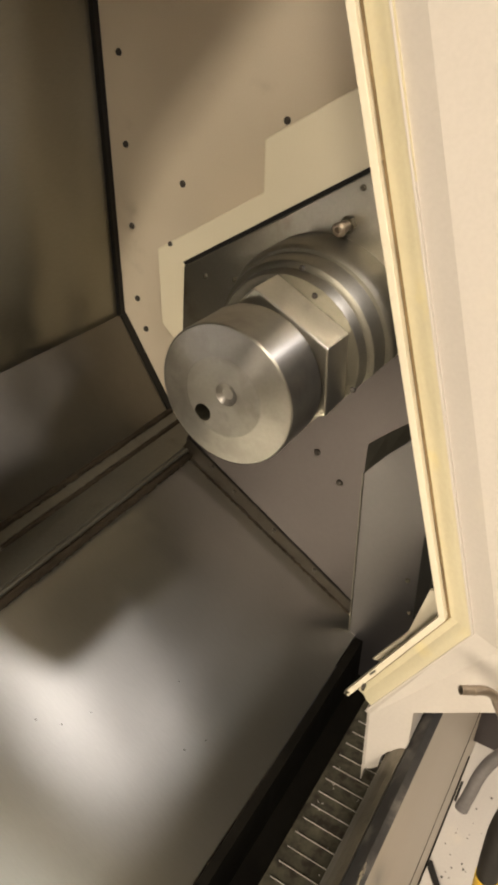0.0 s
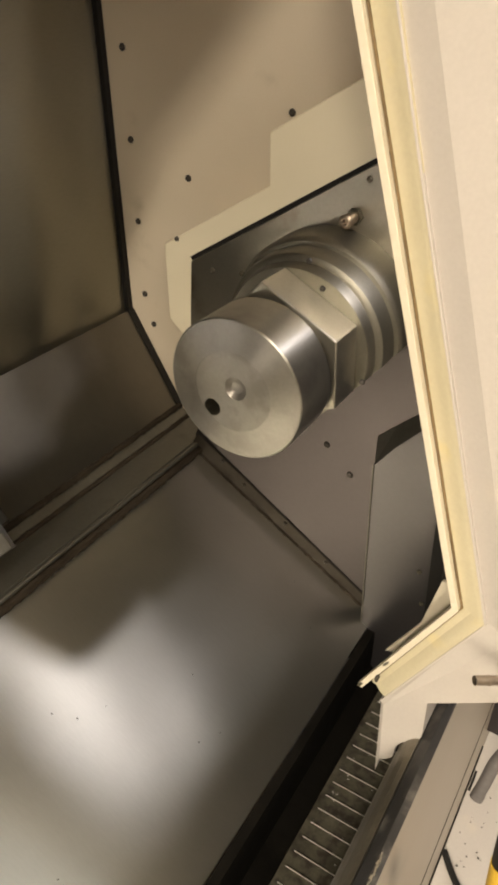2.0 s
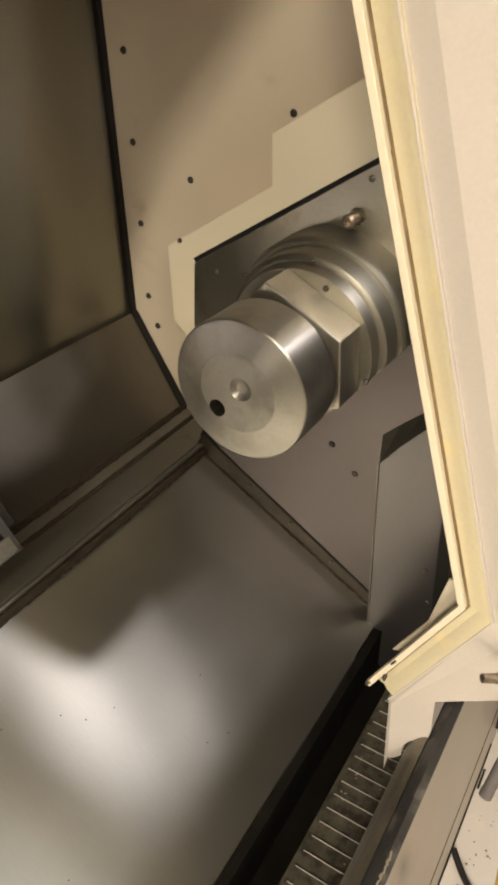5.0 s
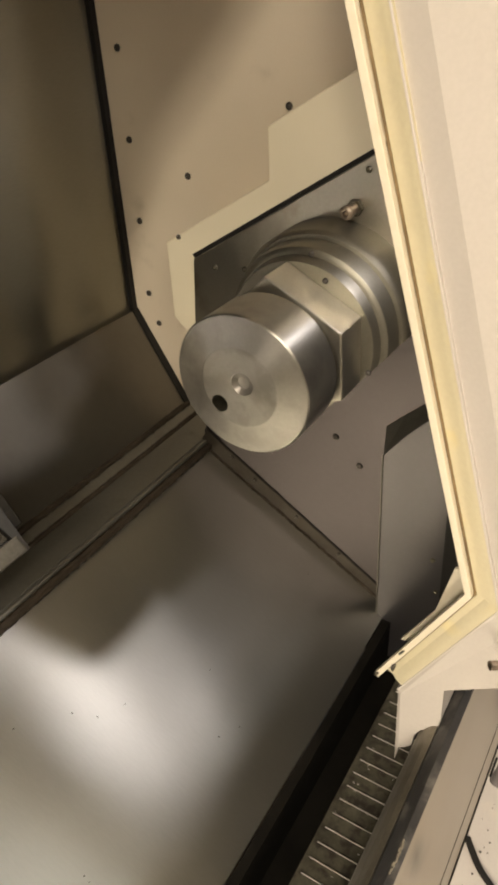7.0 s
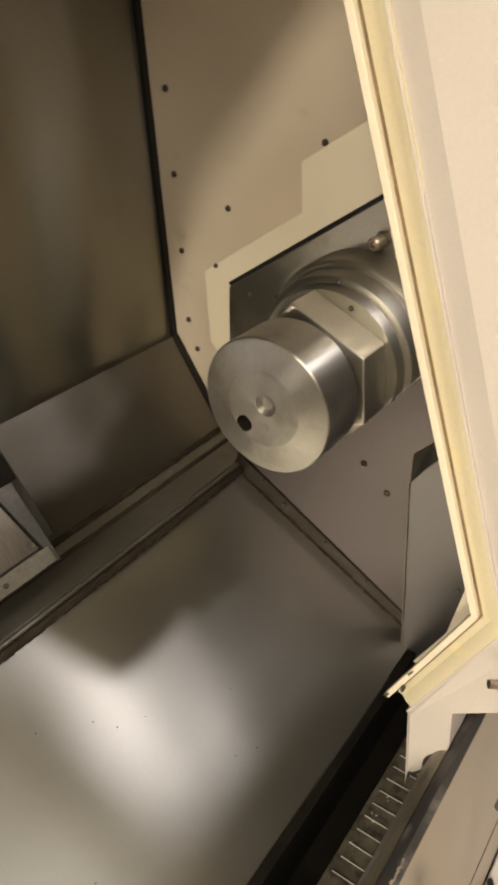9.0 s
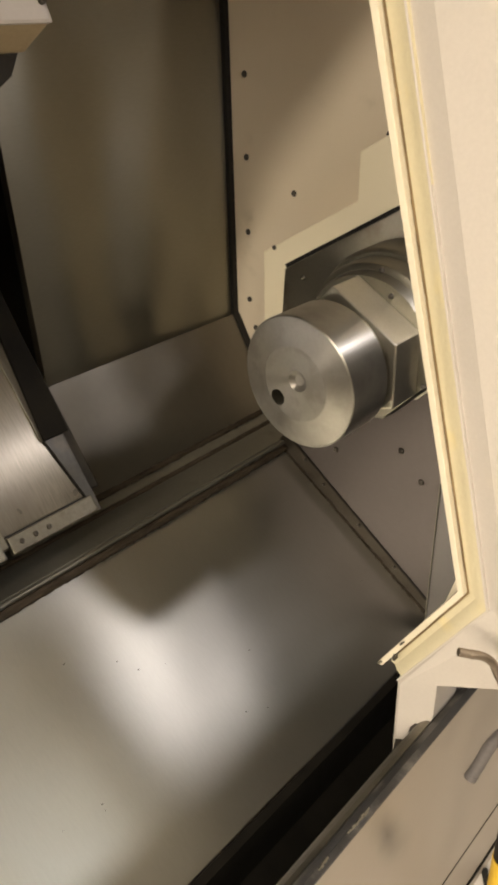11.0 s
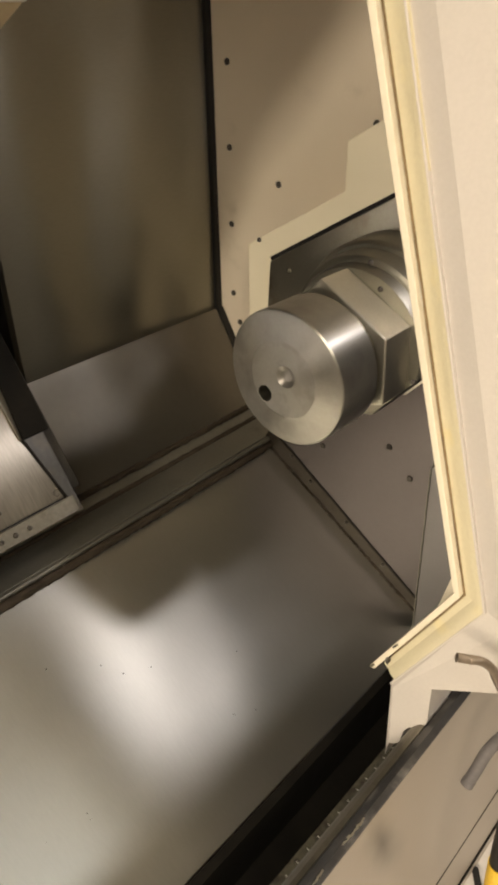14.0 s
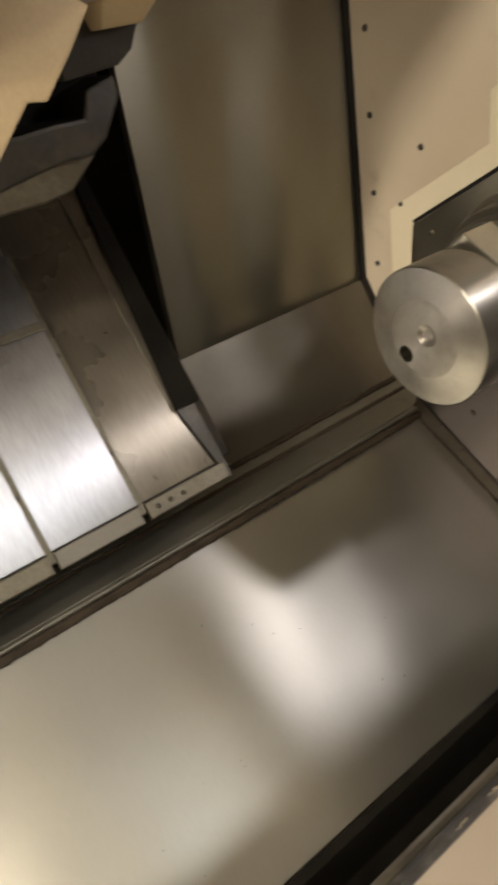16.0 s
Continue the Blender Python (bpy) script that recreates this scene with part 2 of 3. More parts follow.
def box(x0, x1, y0, y1, z0, z1, bevel=0.0):
    bm = bmesh.new()
    bmesh.ops.create_cube(bm, size=1)
    for v in bm.verts:
        v.co = Vector((x0 + (v.co.x + 0.5) * (x1 - x0), y0 + (v.co.y + 0.5) * (y1 - y0), z0 + (v.co.z + 0.5) * (z1 - z0)))
    return shaved(bm, bevel)


def prism(outline, y0, y1, bevel=0.0):
    """A solid with an outline of (x, z), drawn out along y."""
    bm = bmesh.new()
    near = [bm.verts.new((x, y0, z)) for x, z in outline]
    far = [bm.verts.new((x, y1, z)) for x, z in outline]
    bm.faces.new(near)
    bm.faces.new(far[::-1])
    for i in range(len(outline)):
        j = (i + 1) % len(outline)
        bm.faces.new((near[j], near[i], far[i], far[j]))
    bmesh.ops.recalc_face_normals(bm, faces=bm.faces[:])
    return shaved(bm, bevel)


def band(line, thick, y0, y1, bevel=0.0):
    """A folded sheet: a line of (x, z) thickened to its right-hand side and drawn out along y."""
    pts = [Vector(p) for p in line]
    offs = []
    for i, p in enumerate(pts):
        normals = []
        for a, b in ((i - 1, i), (i, i + 1)):
            if a >= 0 and b < len(pts):
                d = (pts[b] - pts[a]).normalized()
                normals.append(Vector((d.y, -d.x)))
        n = sum(normals, Vector((0, 0))).normalized()
        offs.append(p + n * thick / max(0.4, n.dot(normals[0])))
    return prism([tuple(p) for p in pts] + [tuple(p) for p in offs[::-1]], y0, y1, bevel)


def lathe(profile, centre, steps=96):
    """A turned solid round an axis along y: profile of (y, radius)."""
    bm = bmesh.new()
    cx, cz = centre
    rings = []
    for y, r in profile:
        if r <= 1e-6:
            rings.append([bm.verts.new((cx, y, cz))])
        else:
            rings.append([bm.verts.new((cx + r * math.cos(2 * math.pi * k / steps), y, cz + r * math.sin(2 * math.pi * k / steps))) for k in range(steps)])
    for a, b in zip(rings, rings[1:]):
        for k in range(steps):
            j = (k + 1) % steps
            if len(a) == 1 and len(b) == 1:
                continue
            if len(a) == 1:
                bm.faces.new((a[0], b[j], b[k]))
            elif len(b) == 1:
                bm.faces.new((a[k], a[j], b[0]))
            else:
                bm.faces.new((a[k], a[j], b[j], b[k]))
    return bm


def tube(points, radius, sides=14, hollow=0.0):
    """A bent round bar or hose through points, with an open bore where hollow is its inner radius."""
    pts = [Vector(p) for p in points]
    bm = bmesh.new()
    rings = []
    for i, p in enumerate(pts):
        d = (pts[min(i + 1, len(pts) - 1)] - pts[max(i - 1, 0)]).normalized()
        u = d.orthogonal().normalized() if i == 0 else (rings[-1][1] - d * rings[-1][1].dot(d)).normalized()
        w = d.cross(u)
        rings.append(([bm.verts.new(p + radius * (u * math.cos(2 * math.pi * k / sides) + w * math.sin(2 * math.pi * k / sides))) for k in range(sides)], u, d))
    for (a, _, _), (b, _, _) in zip(rings, rings[1:]):
        for k in range(sides):
            bm.faces.new((a[k], a[(k + 1) % sides], b[(k + 1) % sides], b[k]))
    bm.faces.new(rings[-1][0])
    if hollow:
        first, u, d = rings[0]
        w = d.cross(u)
        spots = [(hollow, 0), (hollow, min(0.012, radius * 2))]
        last = first
        for r, depth in spots:
            ring = [bm.verts.new(pts[0] + d * depth + r * (u * math.cos(2 * math.pi * k / sides) + w * math.sin(2 * math.pi * k / sides))) for k in range(sides)]
            for k in range(sides):
                bm.faces.new((last[(k + 1) % sides], last[k], ring[k], ring[(k + 1) % sides]))
            last = ring
        bm.faces.new(last[::-1])
    else:
        bm.faces.new(rings[0][0][::-1])
    return bm


def smooth_line(points, steps=6):
    """Catmull-Rom points through the given ones."""
    pts = [Vector(p) for p in points]
    out = []
    for i in range(len(pts) - 1):
        a, b, c, d = pts[max(i - 1, 0)], pts[i], pts[i + 1], pts[min(i + 2, len(pts) - 1)]
        for k in range(steps):
            t = k / steps
            out.append(0.5 * ((2 * b) + (c - a) * t + (2 * a - 5 * b + 4 * c - d) * t * t + (3 * b - a - 3 * c + d) * t ** 3))
    return out + [pts[-1]]


def button_screw(radius=0.0058):
    """The mesh of a button-head screw with a hexagon socket; its head points to -y."""
    r = radius
    bm = bmesh.new()
    steps, rings = 12, []
    for y, q in ((0.001, r), (-0.0012, r), (-0.0030, r * 0.82), (-0.0036, r * 0.55)):
        rings.append([bm.verts.new((q * math.cos(2 * math.pi * k / steps), y, q * math.sin(2 * math.pi * k / steps))) for k in range(steps)])
    for y in (-0.0036, -0.0012):
        rings.append([bm.verts.new((r * 0.42 * math.cos(2 * math.pi * k / steps), y, r * 0.42 * math.sin(2 * math.pi * k / steps))) for k in range(steps)])
    for a, b in zip(rings, rings[1:]):
        for k in range(steps):
            bm.faces.new((a[k], a[(k + 1) % steps], b[(k + 1) % steps], b[k]))
    bm.faces.new(rings[-1])
    bmesh.ops.recalc_face_normals(bm, faces=bm.faces[:])
    me = bpy.data.meshes.new("screw")
    bm.to_mesh(me)
    bm.free()
    me.materials.append(BOLT)
    for p in me.polygons:
        p.use_smooth = True
    return me


SCREW = button_screw()
SMALL_SCREW = button_screw(0.0038)
PALE_SCREW = button_screw(0.0042)
PALE_SCREW.materials[0] = BAR


def screw(parent, x, y, z, turn=None, mesh=None):
    ob = new("screw", mesh or SCREW)
    ob.matrix_world = (turn or Matrix()) if turn else Matrix.Translation((x, y, z))
    if turn:
        ob.matrix_world = Matrix.Translation((x, y, z)) @ turn
    ob.parent = parent
    return ob


# ---- workshop round the machine ----
tagged(part("floor", box(-4, 7, -8, 5, -0.1, 0, 0), CONCRETE), "grey concrete workshop floor under the machine", "floor", kind="structure")
tagged(part("ceiling", box(-4, 7, -8, 5, 4.0, 4.1), PLASTER), "plain dim workshop ceiling above the machine", "ceiling", kind="structure")
tagged(part("wall_east", box(7, 7.15, -8, 5, 0, 4), PLASTER), "plain dim workshop wall", "wall", kind="structure")
tagged(part("wall_west", box(-4.15, -4, -8, 5, 0, 4), PLASTER), "plain dim workshop wall", "wall", kind="structure")
tagged(part("wall_north", box(-4, 7, 5, 5.15, 0, 4), PLASTER), "plain dim workshop wall", "wall", kind="structure")
tagged(part("wall_south", box(-4, 7, -8.15, -8, 0, 4), PLASTER), "plain dim workshop wall", "wall", kind="structure")


def ceiling_light(x, y, half=0.15):
    top = thing("ceiling_light", "unseen long ceiling light added with glowing diffuser", "light", group="workshop ceiling lights")
    part("casing", box(x - half - 0.02, x + half + 0.02, y - 0.8, y + 0.8, 3.92, 4.0, 0.01), PLASTER, top)
    part("diffuser", box(x - half, x + half, y - 0.77, y + 0.77, 3.88, 3.925, 0.01), GLOW, top, "glowing diffuser")


ceiling_light(3.2, -3.2, 0.55)
ceiling_light(2.0, -5.0)
ceiling_light(1.7, -2.1, 0.45)
ceiling_light(0.95, -4.5)
ceiling_light(3.15, 0.2, 0.30)

# ---- machine enclosure ----
AX, AZ = 0.160, 1.304          # spindle axis
CREAM_Y, LOW_Y = 0.0, -0.085    # headstock wall, lower grey wall

tagged(part("wall_back", box(-0.365, -0.345, -0.464, 0.0, 1.155, 2.2, 0.001), STEEL), "dull stainless steel back wall of the machine", "wall", kind="structure")
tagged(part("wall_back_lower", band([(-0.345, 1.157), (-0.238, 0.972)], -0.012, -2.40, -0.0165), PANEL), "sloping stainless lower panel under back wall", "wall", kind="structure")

headwall = tagged(part("wall_headstock", prism([(-0.338, 2.2), (-0.338, 1.158), (-0.215, 0.945), (0.6, 0.945), (0.6, 2.2)], 0.0, 0.02), CREAM), "cream painted headstock wall with rows of screws", "wall", kind="structure")
seal = tagged(part("trim_seal", band([(-0.347, 2.2), (-0.347, 1.154), (-0.232, 0.955)], -0.012, -0.012, 0.004), BLACK), "black rubber seal along headstock wall edge", "seal", kind="structure")
part("seal_foot", band([(-0.345, 1.157), (-0.238, 0.972)], -0.0148, -0.016, -0.0005, 0.0008), BLACK, seal)
for k in range(6):
    screw(headwall, -0.30, 0, 1.20 + 0.138 * k)
for x, z in ((-0.284, 1.141), (-0.182, 1.426), (0.013, 1.540), (0.10, 1.72), (-0.06, 1.86)):
    screw(headwall, x, 0, z)

lowwall = tagged(part("wall_headstock_lower", prism([(-0.132, 0.985), (-0.132, 0.90), (0.24, 0.55), (0.55, 0.55), (0.55, 1.66), (0.42, 1.50), (0.20, 1.25), (-0.03, 1.19)], LOW_Y, -0.004), GREY), "grey steel lower headstock wall above tray", "wall", kind="structure")
for x, z in ((0.141, 1.053), (0.186, 1.008), (0.001, 0.998)):
    screw(lowwall, x, LOW_Y, z)
strip = tagged(part("trim_strip", prism([(-0.125, 0.988), (-0.145, 0.955), (0.25, 0.685), (0.25, 0.745)], LOW_Y - 0.003, LOW_Y + 0.001, 0.001), STRIP), "thin screwed steel strip along tray edge", "trim", kind="structure")
for x, z in ((-0.070, 0.945), (-0.022, 0.908), (0.067, 0.854), (0.155, 0.799)):
    screw(strip, x, LOW_Y - 0.003, z, mesh=SMALL_SCREW)

tagged(part("trim_gap", prism([(-0.125, 0.991), (-0.125, 0.988), (0.25, 0.745), (0.25, 0.748)], LOW_Y - 0.0015, LOW_Y + 0.001), BLACK), "dark gap above the screwed strip", "trim", kind="structure")
rng = random.Random(5)


def uneven_bead(start, end, radius, rough, steps):
    """A sealant bead or joint line with an uneven outline."""
    a, b = Vector(start), Vector(end)
    bm = tube([a.lerp(b, k / steps) for k in range(steps + 1)], radius, 8)
    for v in bm.verts:
        v.co += Vector((rng.uniform(-1, 1), rng.uniform(-1, 0.4), rng.uniform(-1, 1))) * rough
    return bm


tagged(part("trim_sealant", uneven_bead((-0.145, LOW_Y - 0.003, 0.956), (0.260, LOW_Y - 0.003, 0.711), 0.0036, 0.0018, 80), BEAD, smooth=True), "dirty dark sealant bead at tray edge", "sealant", kind="structure")
tagged(part("trim_sealant_back", uneven_bead((-0.1235, -2.40, 0.9515), (-0.1235, LOW_Y, 0.9515), 0.0075, 0.0010, 400), BEAD, smooth=True), "dirty dark sealant bead under the ledge", "sealant", kind="structure")

# ledge and tray
ledge = tagged(part("ledge", band([(-0.258, 0.996), (-0.250, 0.987), (-0.208, 0.9685), (-0.206, 0.9645), (-0.198, 0.9645), (-0.196, 0.967), (-0.136, 0.966), (-0.132, 0.955)], 0.005, -2.40, -0.006, 0.0008), LEDGE), "narrow stainless ledge with rolled lip", "ledge", kind="structure")
part("lip", tube([(-0.1300, -2.40, 0.9620), (-0.1300, LOW_Y, 0.9620)], 0.0045, 16), LEDGE, ledge, "rolled lip", smooth=True)
part("seam", uneven_bead((-0.202, -2.40, 0.9665), (-0.202, -0.006, 0.9665), 0.0046, 0.0008, 400), BEAD, ledge, "dark seam", smooth=True)
part("dark_joint", uneven_bead((-0.2278, -2.40, 0.9795), (-0.2278, -0.006, 0.9795), 0.0060, 0.0012, 400), BEAD, ledge, "dark joint along the ledge", smooth=True)
tray = tagged(part("floor_tray", band([(-0.155, 0.958), (-0.13, 0.948), (0.259, 0.712)], 0.004, -2.40, LOW_Y - 0.001, 0.001), TRAY), "large sloping oily stainless steel chip tray", "tray", kind="structure")

# unseen sheets added to close the enclosure and hold back ceiling light
tagged(part("wall_end", box(-0.75, 0.49, -2.42, -2.40, 0.3, 2.2), CREAM), "unseen cream end wall added to the machine", "wall", kind="structure")
tagged(part("ceiling_machine", box(-0.75, 0.45, -2.40, 0.02, 2.2, 2.22), CREAM), "unseen cream sheet roof added over the machine", "ceiling", kind="structure")
tagged(part("ceiling_machine_front", box(0.45, 0.65, -0.47, 0.02, 2.2, 2.22), CREAM), "unseen cream sheet roof added over the headstock", "ceiling", kind="structure")
tagged(part("wall_front", box(0.63, 0.65, -0.47, 0.02, 1.26, 2.2), CREAM), "unseen cream front sheet added inside the machine", "wall", kind="structure")
work_lamp = thing("work_lamp", "long dark work lamp casing inside the machine front", "lamp")
LAMP_AT = look((0.585, -0.18, 1.80), (0.02, -0.56, 0.86))
bm = box(-0.05, 0.05, -0.05, 0.05, 0.008, 0.07, 0.004)
bmesh.ops.transform(bm, matrix=LAMP_AT, verts=bm.verts[:])
part("lamp_casing", bm, DARK, work_lamp)
# added beam-cutting plates, unseen: aperture parallel to the tray, open towards the spindle
E1, E2 = Vector((0.855, 0, -0.519)), Vector((0, 1, 0))
E3 = E1.cross(E2)
BEAM_CUT = Vector((0.453, -0.3225, 1.494))
for name, s0, s1, y0, y1 in (("beam_cut_cheek", -0.09, 0.14, -0.130, 0.0), ("beam_cut_flap", 0.006, 0.14, 0.001, 0.25)):
    bm = box(s0, s1, y0, y1, -0.0015, 0.0015)
    for v in bm.verts:
        v.co = BEAM_CUT + E1 * v.co.x + E2 * v.co.y + E3 * v.co.z
    part(name, bm, DARK, work_lamp)
part("beam_cut_arm", tube([(0.615, -0.15, 1.82), (0.59, -0.18, 1.62), BEAM_CUT + E1 * 0.13 + E2 * -0.01], 0.006, 10), DARK, work_lamp)
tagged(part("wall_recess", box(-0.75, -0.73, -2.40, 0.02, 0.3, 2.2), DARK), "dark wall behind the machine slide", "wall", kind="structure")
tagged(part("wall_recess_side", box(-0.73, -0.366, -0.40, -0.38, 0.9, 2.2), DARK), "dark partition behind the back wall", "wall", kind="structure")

# ---- spindle ----
housing = thing("spindle_housing", "raised cream cover with ground steel face plate", "housing")
part("cover", prism([(-0.138, 1.358), (-0.138, 1.233), (-0.09, 1.19), (0.0, 1.165), (0.150, 1.165), (0.47, 1.530), (0.47, 1.766), (0.052, 1.536), (0.052, 1.468)], -0.130, -0.001, 0.002), RAISED, housing)
face = part("face_plate", prism([(-0.080, 1.343), (-0.088, 1.238), (-0.02, 1.14), (0.19, 1.192), (0.46, 1.500), (0.46, 1.664)], -0.140, -0.1335, 0.0012), PLATE, housing, "ground grey steel face plate")
# black strip put in for the shadow between cover and plate
part("shadow_gap_strip", prism([(-0.087, 1.347), (-0.081, 1.340), (0.46, 1.661), (0.46, 1.671)], -0.1325, -0.125), BLACK, housing, "black strip standing for the shadow gap")
for x, z in ((-0.040, 1.336), (0.202, 1.496), (0.013, 1.341)):
    screw(face, x, -0.140, z, mesh=PALE_SCREW)

screw(housing, -0.112, -0.130, 1.370, mesh=SMALL_SCREW)
nipple = thing("coolant_nipple", "small threaded steel nipple on face plate", "fitting")
part("base_nut", lathe([(-0.140, 0), (-0.140, 0.011), (-0.149, 0.011), (-0.149, 0)], (0.187, 1.449), 6), BAR, nipple)
part("stem", lathe([(-0.149, 0.0075), (-0.163, 0.0075), (-0.165, 0.009), (-0.172, 0.009), (-0.174, 0.006), (-0.174, 0.004), (-0.165, 0.004), (-0.165, 0)], (0.187, 1.449), 20), TUBE, nipple, smooth=True)

chuck = thing("spindle_nose", "bright turned steel spindle nose with hexagonal collar", "chuck")
bm = lathe([(-0.139, 0.0), (-0.139, 0.1285), (-0.188, 0.1275), (-0.193, 0.1255), (-0.196, 0.1225), (-0.1965, 0.1175), (-0.199, 0.1165), (-0.220, 0.116), (-0.2245, 0.1145), (-0.227, 0.111), (-0.2275, 0.1060), (-0.230, 0.1050), (-0.241, 0.1045), (-0.244, 0.1025), (-0.244, 0.0)], (AX, AZ), 128)
cut = bmesh.ops.bisect_plane(bm, geom=bm.verts[:] + bm.edges[:] + bm.faces[:], plane_co=(0.160, 0, 1.162), plane_no=(0.755, 0, -0.656), clear_outer=True)
bmesh.ops.holes_fill(bm, edges=[e for e in cut["geom_cut"] if isinstance(e, bmesh.types.BMEdge)])
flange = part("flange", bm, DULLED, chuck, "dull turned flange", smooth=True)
# downward cut face coloured dark in place of its shade
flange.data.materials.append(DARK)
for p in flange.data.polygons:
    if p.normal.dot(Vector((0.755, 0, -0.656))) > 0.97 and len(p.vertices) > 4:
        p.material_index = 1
hexa = []
for a, r in ((97, 0.1058), (29.8, 0.1026), (-22.4, 0.0995), (-62, 0.068), (207, 0.080), (150, 0.084)):
    hexa.append((AX - 0.004 + r * math.cos(radians(a)), AZ - 0.004 + r * math.sin(radians(a))))
part("hexagon_collar", prism(hexa, -0.300, -0.2435, 0.0022), MILLED, chuck, "milled hexagonal steel collar")
# dark slab stands for the shade line where collar meets flange
part("collar_shade_line", prism([(AX - 0.004 + (x - AX + 0.004) * 0.97, AZ - 0.004 + (z - AZ + 0.004) * 0.97) for x, z in hexa], -0.2475, -0.2425), DARK, chuck, "dark line for the shade behind the collar")
part("neck", lathe([(-0.299, 0.0), (-0.299, 0.076), (-0.3135, 0.076), (-0.3135, 0.0)], (AX, AZ)), DULLED, chuck, "turned neck behind the nose", smooth=True)
# dark ring stands for the thin shadow at the nose's back edge
part("neck_shade_ring", lathe([(-0.313, 0.0), (-0.313, 0.080), (-0.320, 0.080), (-0.320, 0.0)], (AX, AZ)), DARK, chuck, "dark ring for the shade behind the nose", smooth=True)

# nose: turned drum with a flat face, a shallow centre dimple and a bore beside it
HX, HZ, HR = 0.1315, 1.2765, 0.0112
DX, DZ, FACE_Y = AX + 0.005, AZ + 0.006, -0.3930
bm = lathe([(-0.318, 0.0), (-0.318, 0.0868), (-0.3192, 0.0892), (-0.3868, 0.0892), (-0.3878, 0.0884), (-0.3884, 0.0872), (-0.3922, 0.0540), (-0.3928, 0.0515), (FACE_Y, 0.0500), (FACE_Y, 0.0495)], (AX, AZ), 160)
ring = [e for e in bm.edges if e.is_boundary]


def circle_edges(cx, cz, r, y, steps):
    vs = [bm.verts.new((cx + r * math.cos(2 * math.pi * k / steps), y, cz + r * math.sin(2 * math.pi * k / steps))) for k in range(steps)]
    return vs, [bm.edges.new((vs[k], vs[(k + 1) % steps])) for k in range(steps)]


bore_ring, bore_edges = circle_edges(HX, HZ, HR, FACE_Y, 28)
dimple_ring, dimple_edges = circle_edges(DX, DZ, 0.0145, FACE_Y, 36)
bmesh.ops.triangle_fill(bm, edges=ring + bore_edges + dimple_edges, use_beauty=True, normal=(0, -1, 0))
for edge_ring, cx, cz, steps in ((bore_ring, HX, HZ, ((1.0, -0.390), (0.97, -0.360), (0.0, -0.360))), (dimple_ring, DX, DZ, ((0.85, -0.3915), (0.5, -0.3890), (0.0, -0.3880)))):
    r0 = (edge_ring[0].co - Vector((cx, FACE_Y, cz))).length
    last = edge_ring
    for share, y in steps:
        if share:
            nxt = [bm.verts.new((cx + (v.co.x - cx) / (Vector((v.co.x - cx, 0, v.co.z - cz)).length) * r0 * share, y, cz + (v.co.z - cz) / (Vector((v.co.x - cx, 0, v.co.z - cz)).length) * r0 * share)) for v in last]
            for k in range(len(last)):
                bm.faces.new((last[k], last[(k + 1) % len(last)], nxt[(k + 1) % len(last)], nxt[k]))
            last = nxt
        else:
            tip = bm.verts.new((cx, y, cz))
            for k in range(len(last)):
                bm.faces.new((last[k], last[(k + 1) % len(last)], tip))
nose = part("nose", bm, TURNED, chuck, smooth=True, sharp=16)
nose.data.materials.append(GROOVED)
nose.data.materials.append(FACED)
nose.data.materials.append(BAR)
for p in nose.data.polygons:
    r = math.hypot(p.center.x - AX, p.center.z - AZ)
    if r < 0.0868 and p.center.y < -0.33:
        p.material_index = 1 if r > 0.0525 else 2
    # bore walls in darker metal: the hole's shade is put into the colour
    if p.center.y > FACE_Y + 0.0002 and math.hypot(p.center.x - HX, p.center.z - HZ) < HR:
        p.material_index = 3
for x, y, z in ((0.196, -0.244, 1.388), (0.168, -0.227, 1.4125), (0.258, -0.244, 1.277)):
    screw(chuck, x, y, z, mesh=SMALL_SCREW)

# guard in the corner
# added block, keeps lamp light out of the corner by the guard
tagged(part("wall_light_block", box(0.388, 0.478, -0.19, -0.086, 0.46, 1.62, 0.004), DARK), "dark block added to keep lamp light off the corner", "casting", kind="structure")
guard = thing("corner_guard", "folded grey sheet guard beside the conveyor", "guard")
GY = -0.115
panel = part("panel", prism([(0.238, 1.067), (0.250, 0.60), (0.365, 0.60), (0.350, 0.98), (0.345, 1.20), (0.301, 1.147), (0.269, 1.110)], GY - 0.002, GY + 0.002, 0.0015), GUARD, guard)
# brighter strip stands for the highlight along the panel's left fold
part("edge_highlight", prism([(0.2365, 1.066), (0.2485, 0.60), (0.2512, 0.60), (0.2392, 1.068)], GY - 0.0042, GY - 0.0021, 0.0008), LEDGE, guard, "strip brightened for the folded edge's highlight")
bm = bmesh.new()
front = [bm.verts.new(p) for p in ((0.238, GY, 1.066), (0.269, GY, 1.109), (0.301, GY, 1.146), (0.345, GY, 1.199))]
back = [bm.verts.new(p) for p in ((0.228, LOW_Y, 1.100), (0.258, LOW_Y, 1.130), (0.288, LOW_Y, 1.158), (0.335, LOW_Y, 1.205))]
for k in range(3):
    bm.faces.new((front[k], front[k + 1], back[k + 1], back[k]))
bmesh.ops.solidify(bm, geom=bm.faces[:], thickness=0.002)
part("sloping_top", bm, LEDGE, guard, "sloping folded top")
bm = bmesh.new()
bm.faces.new([bm.verts.new(p) for p in ((0.238, GY, 1.066), (0.228, LOW_Y, 1.100), (0.240, LOW_Y, 0.60), (0.250, GY, 0.60))])
bmesh.ops.solidify(bm, geom=bm.faces[:], thickness=0.002)
part("side_plate", bm, GUARD, guard)
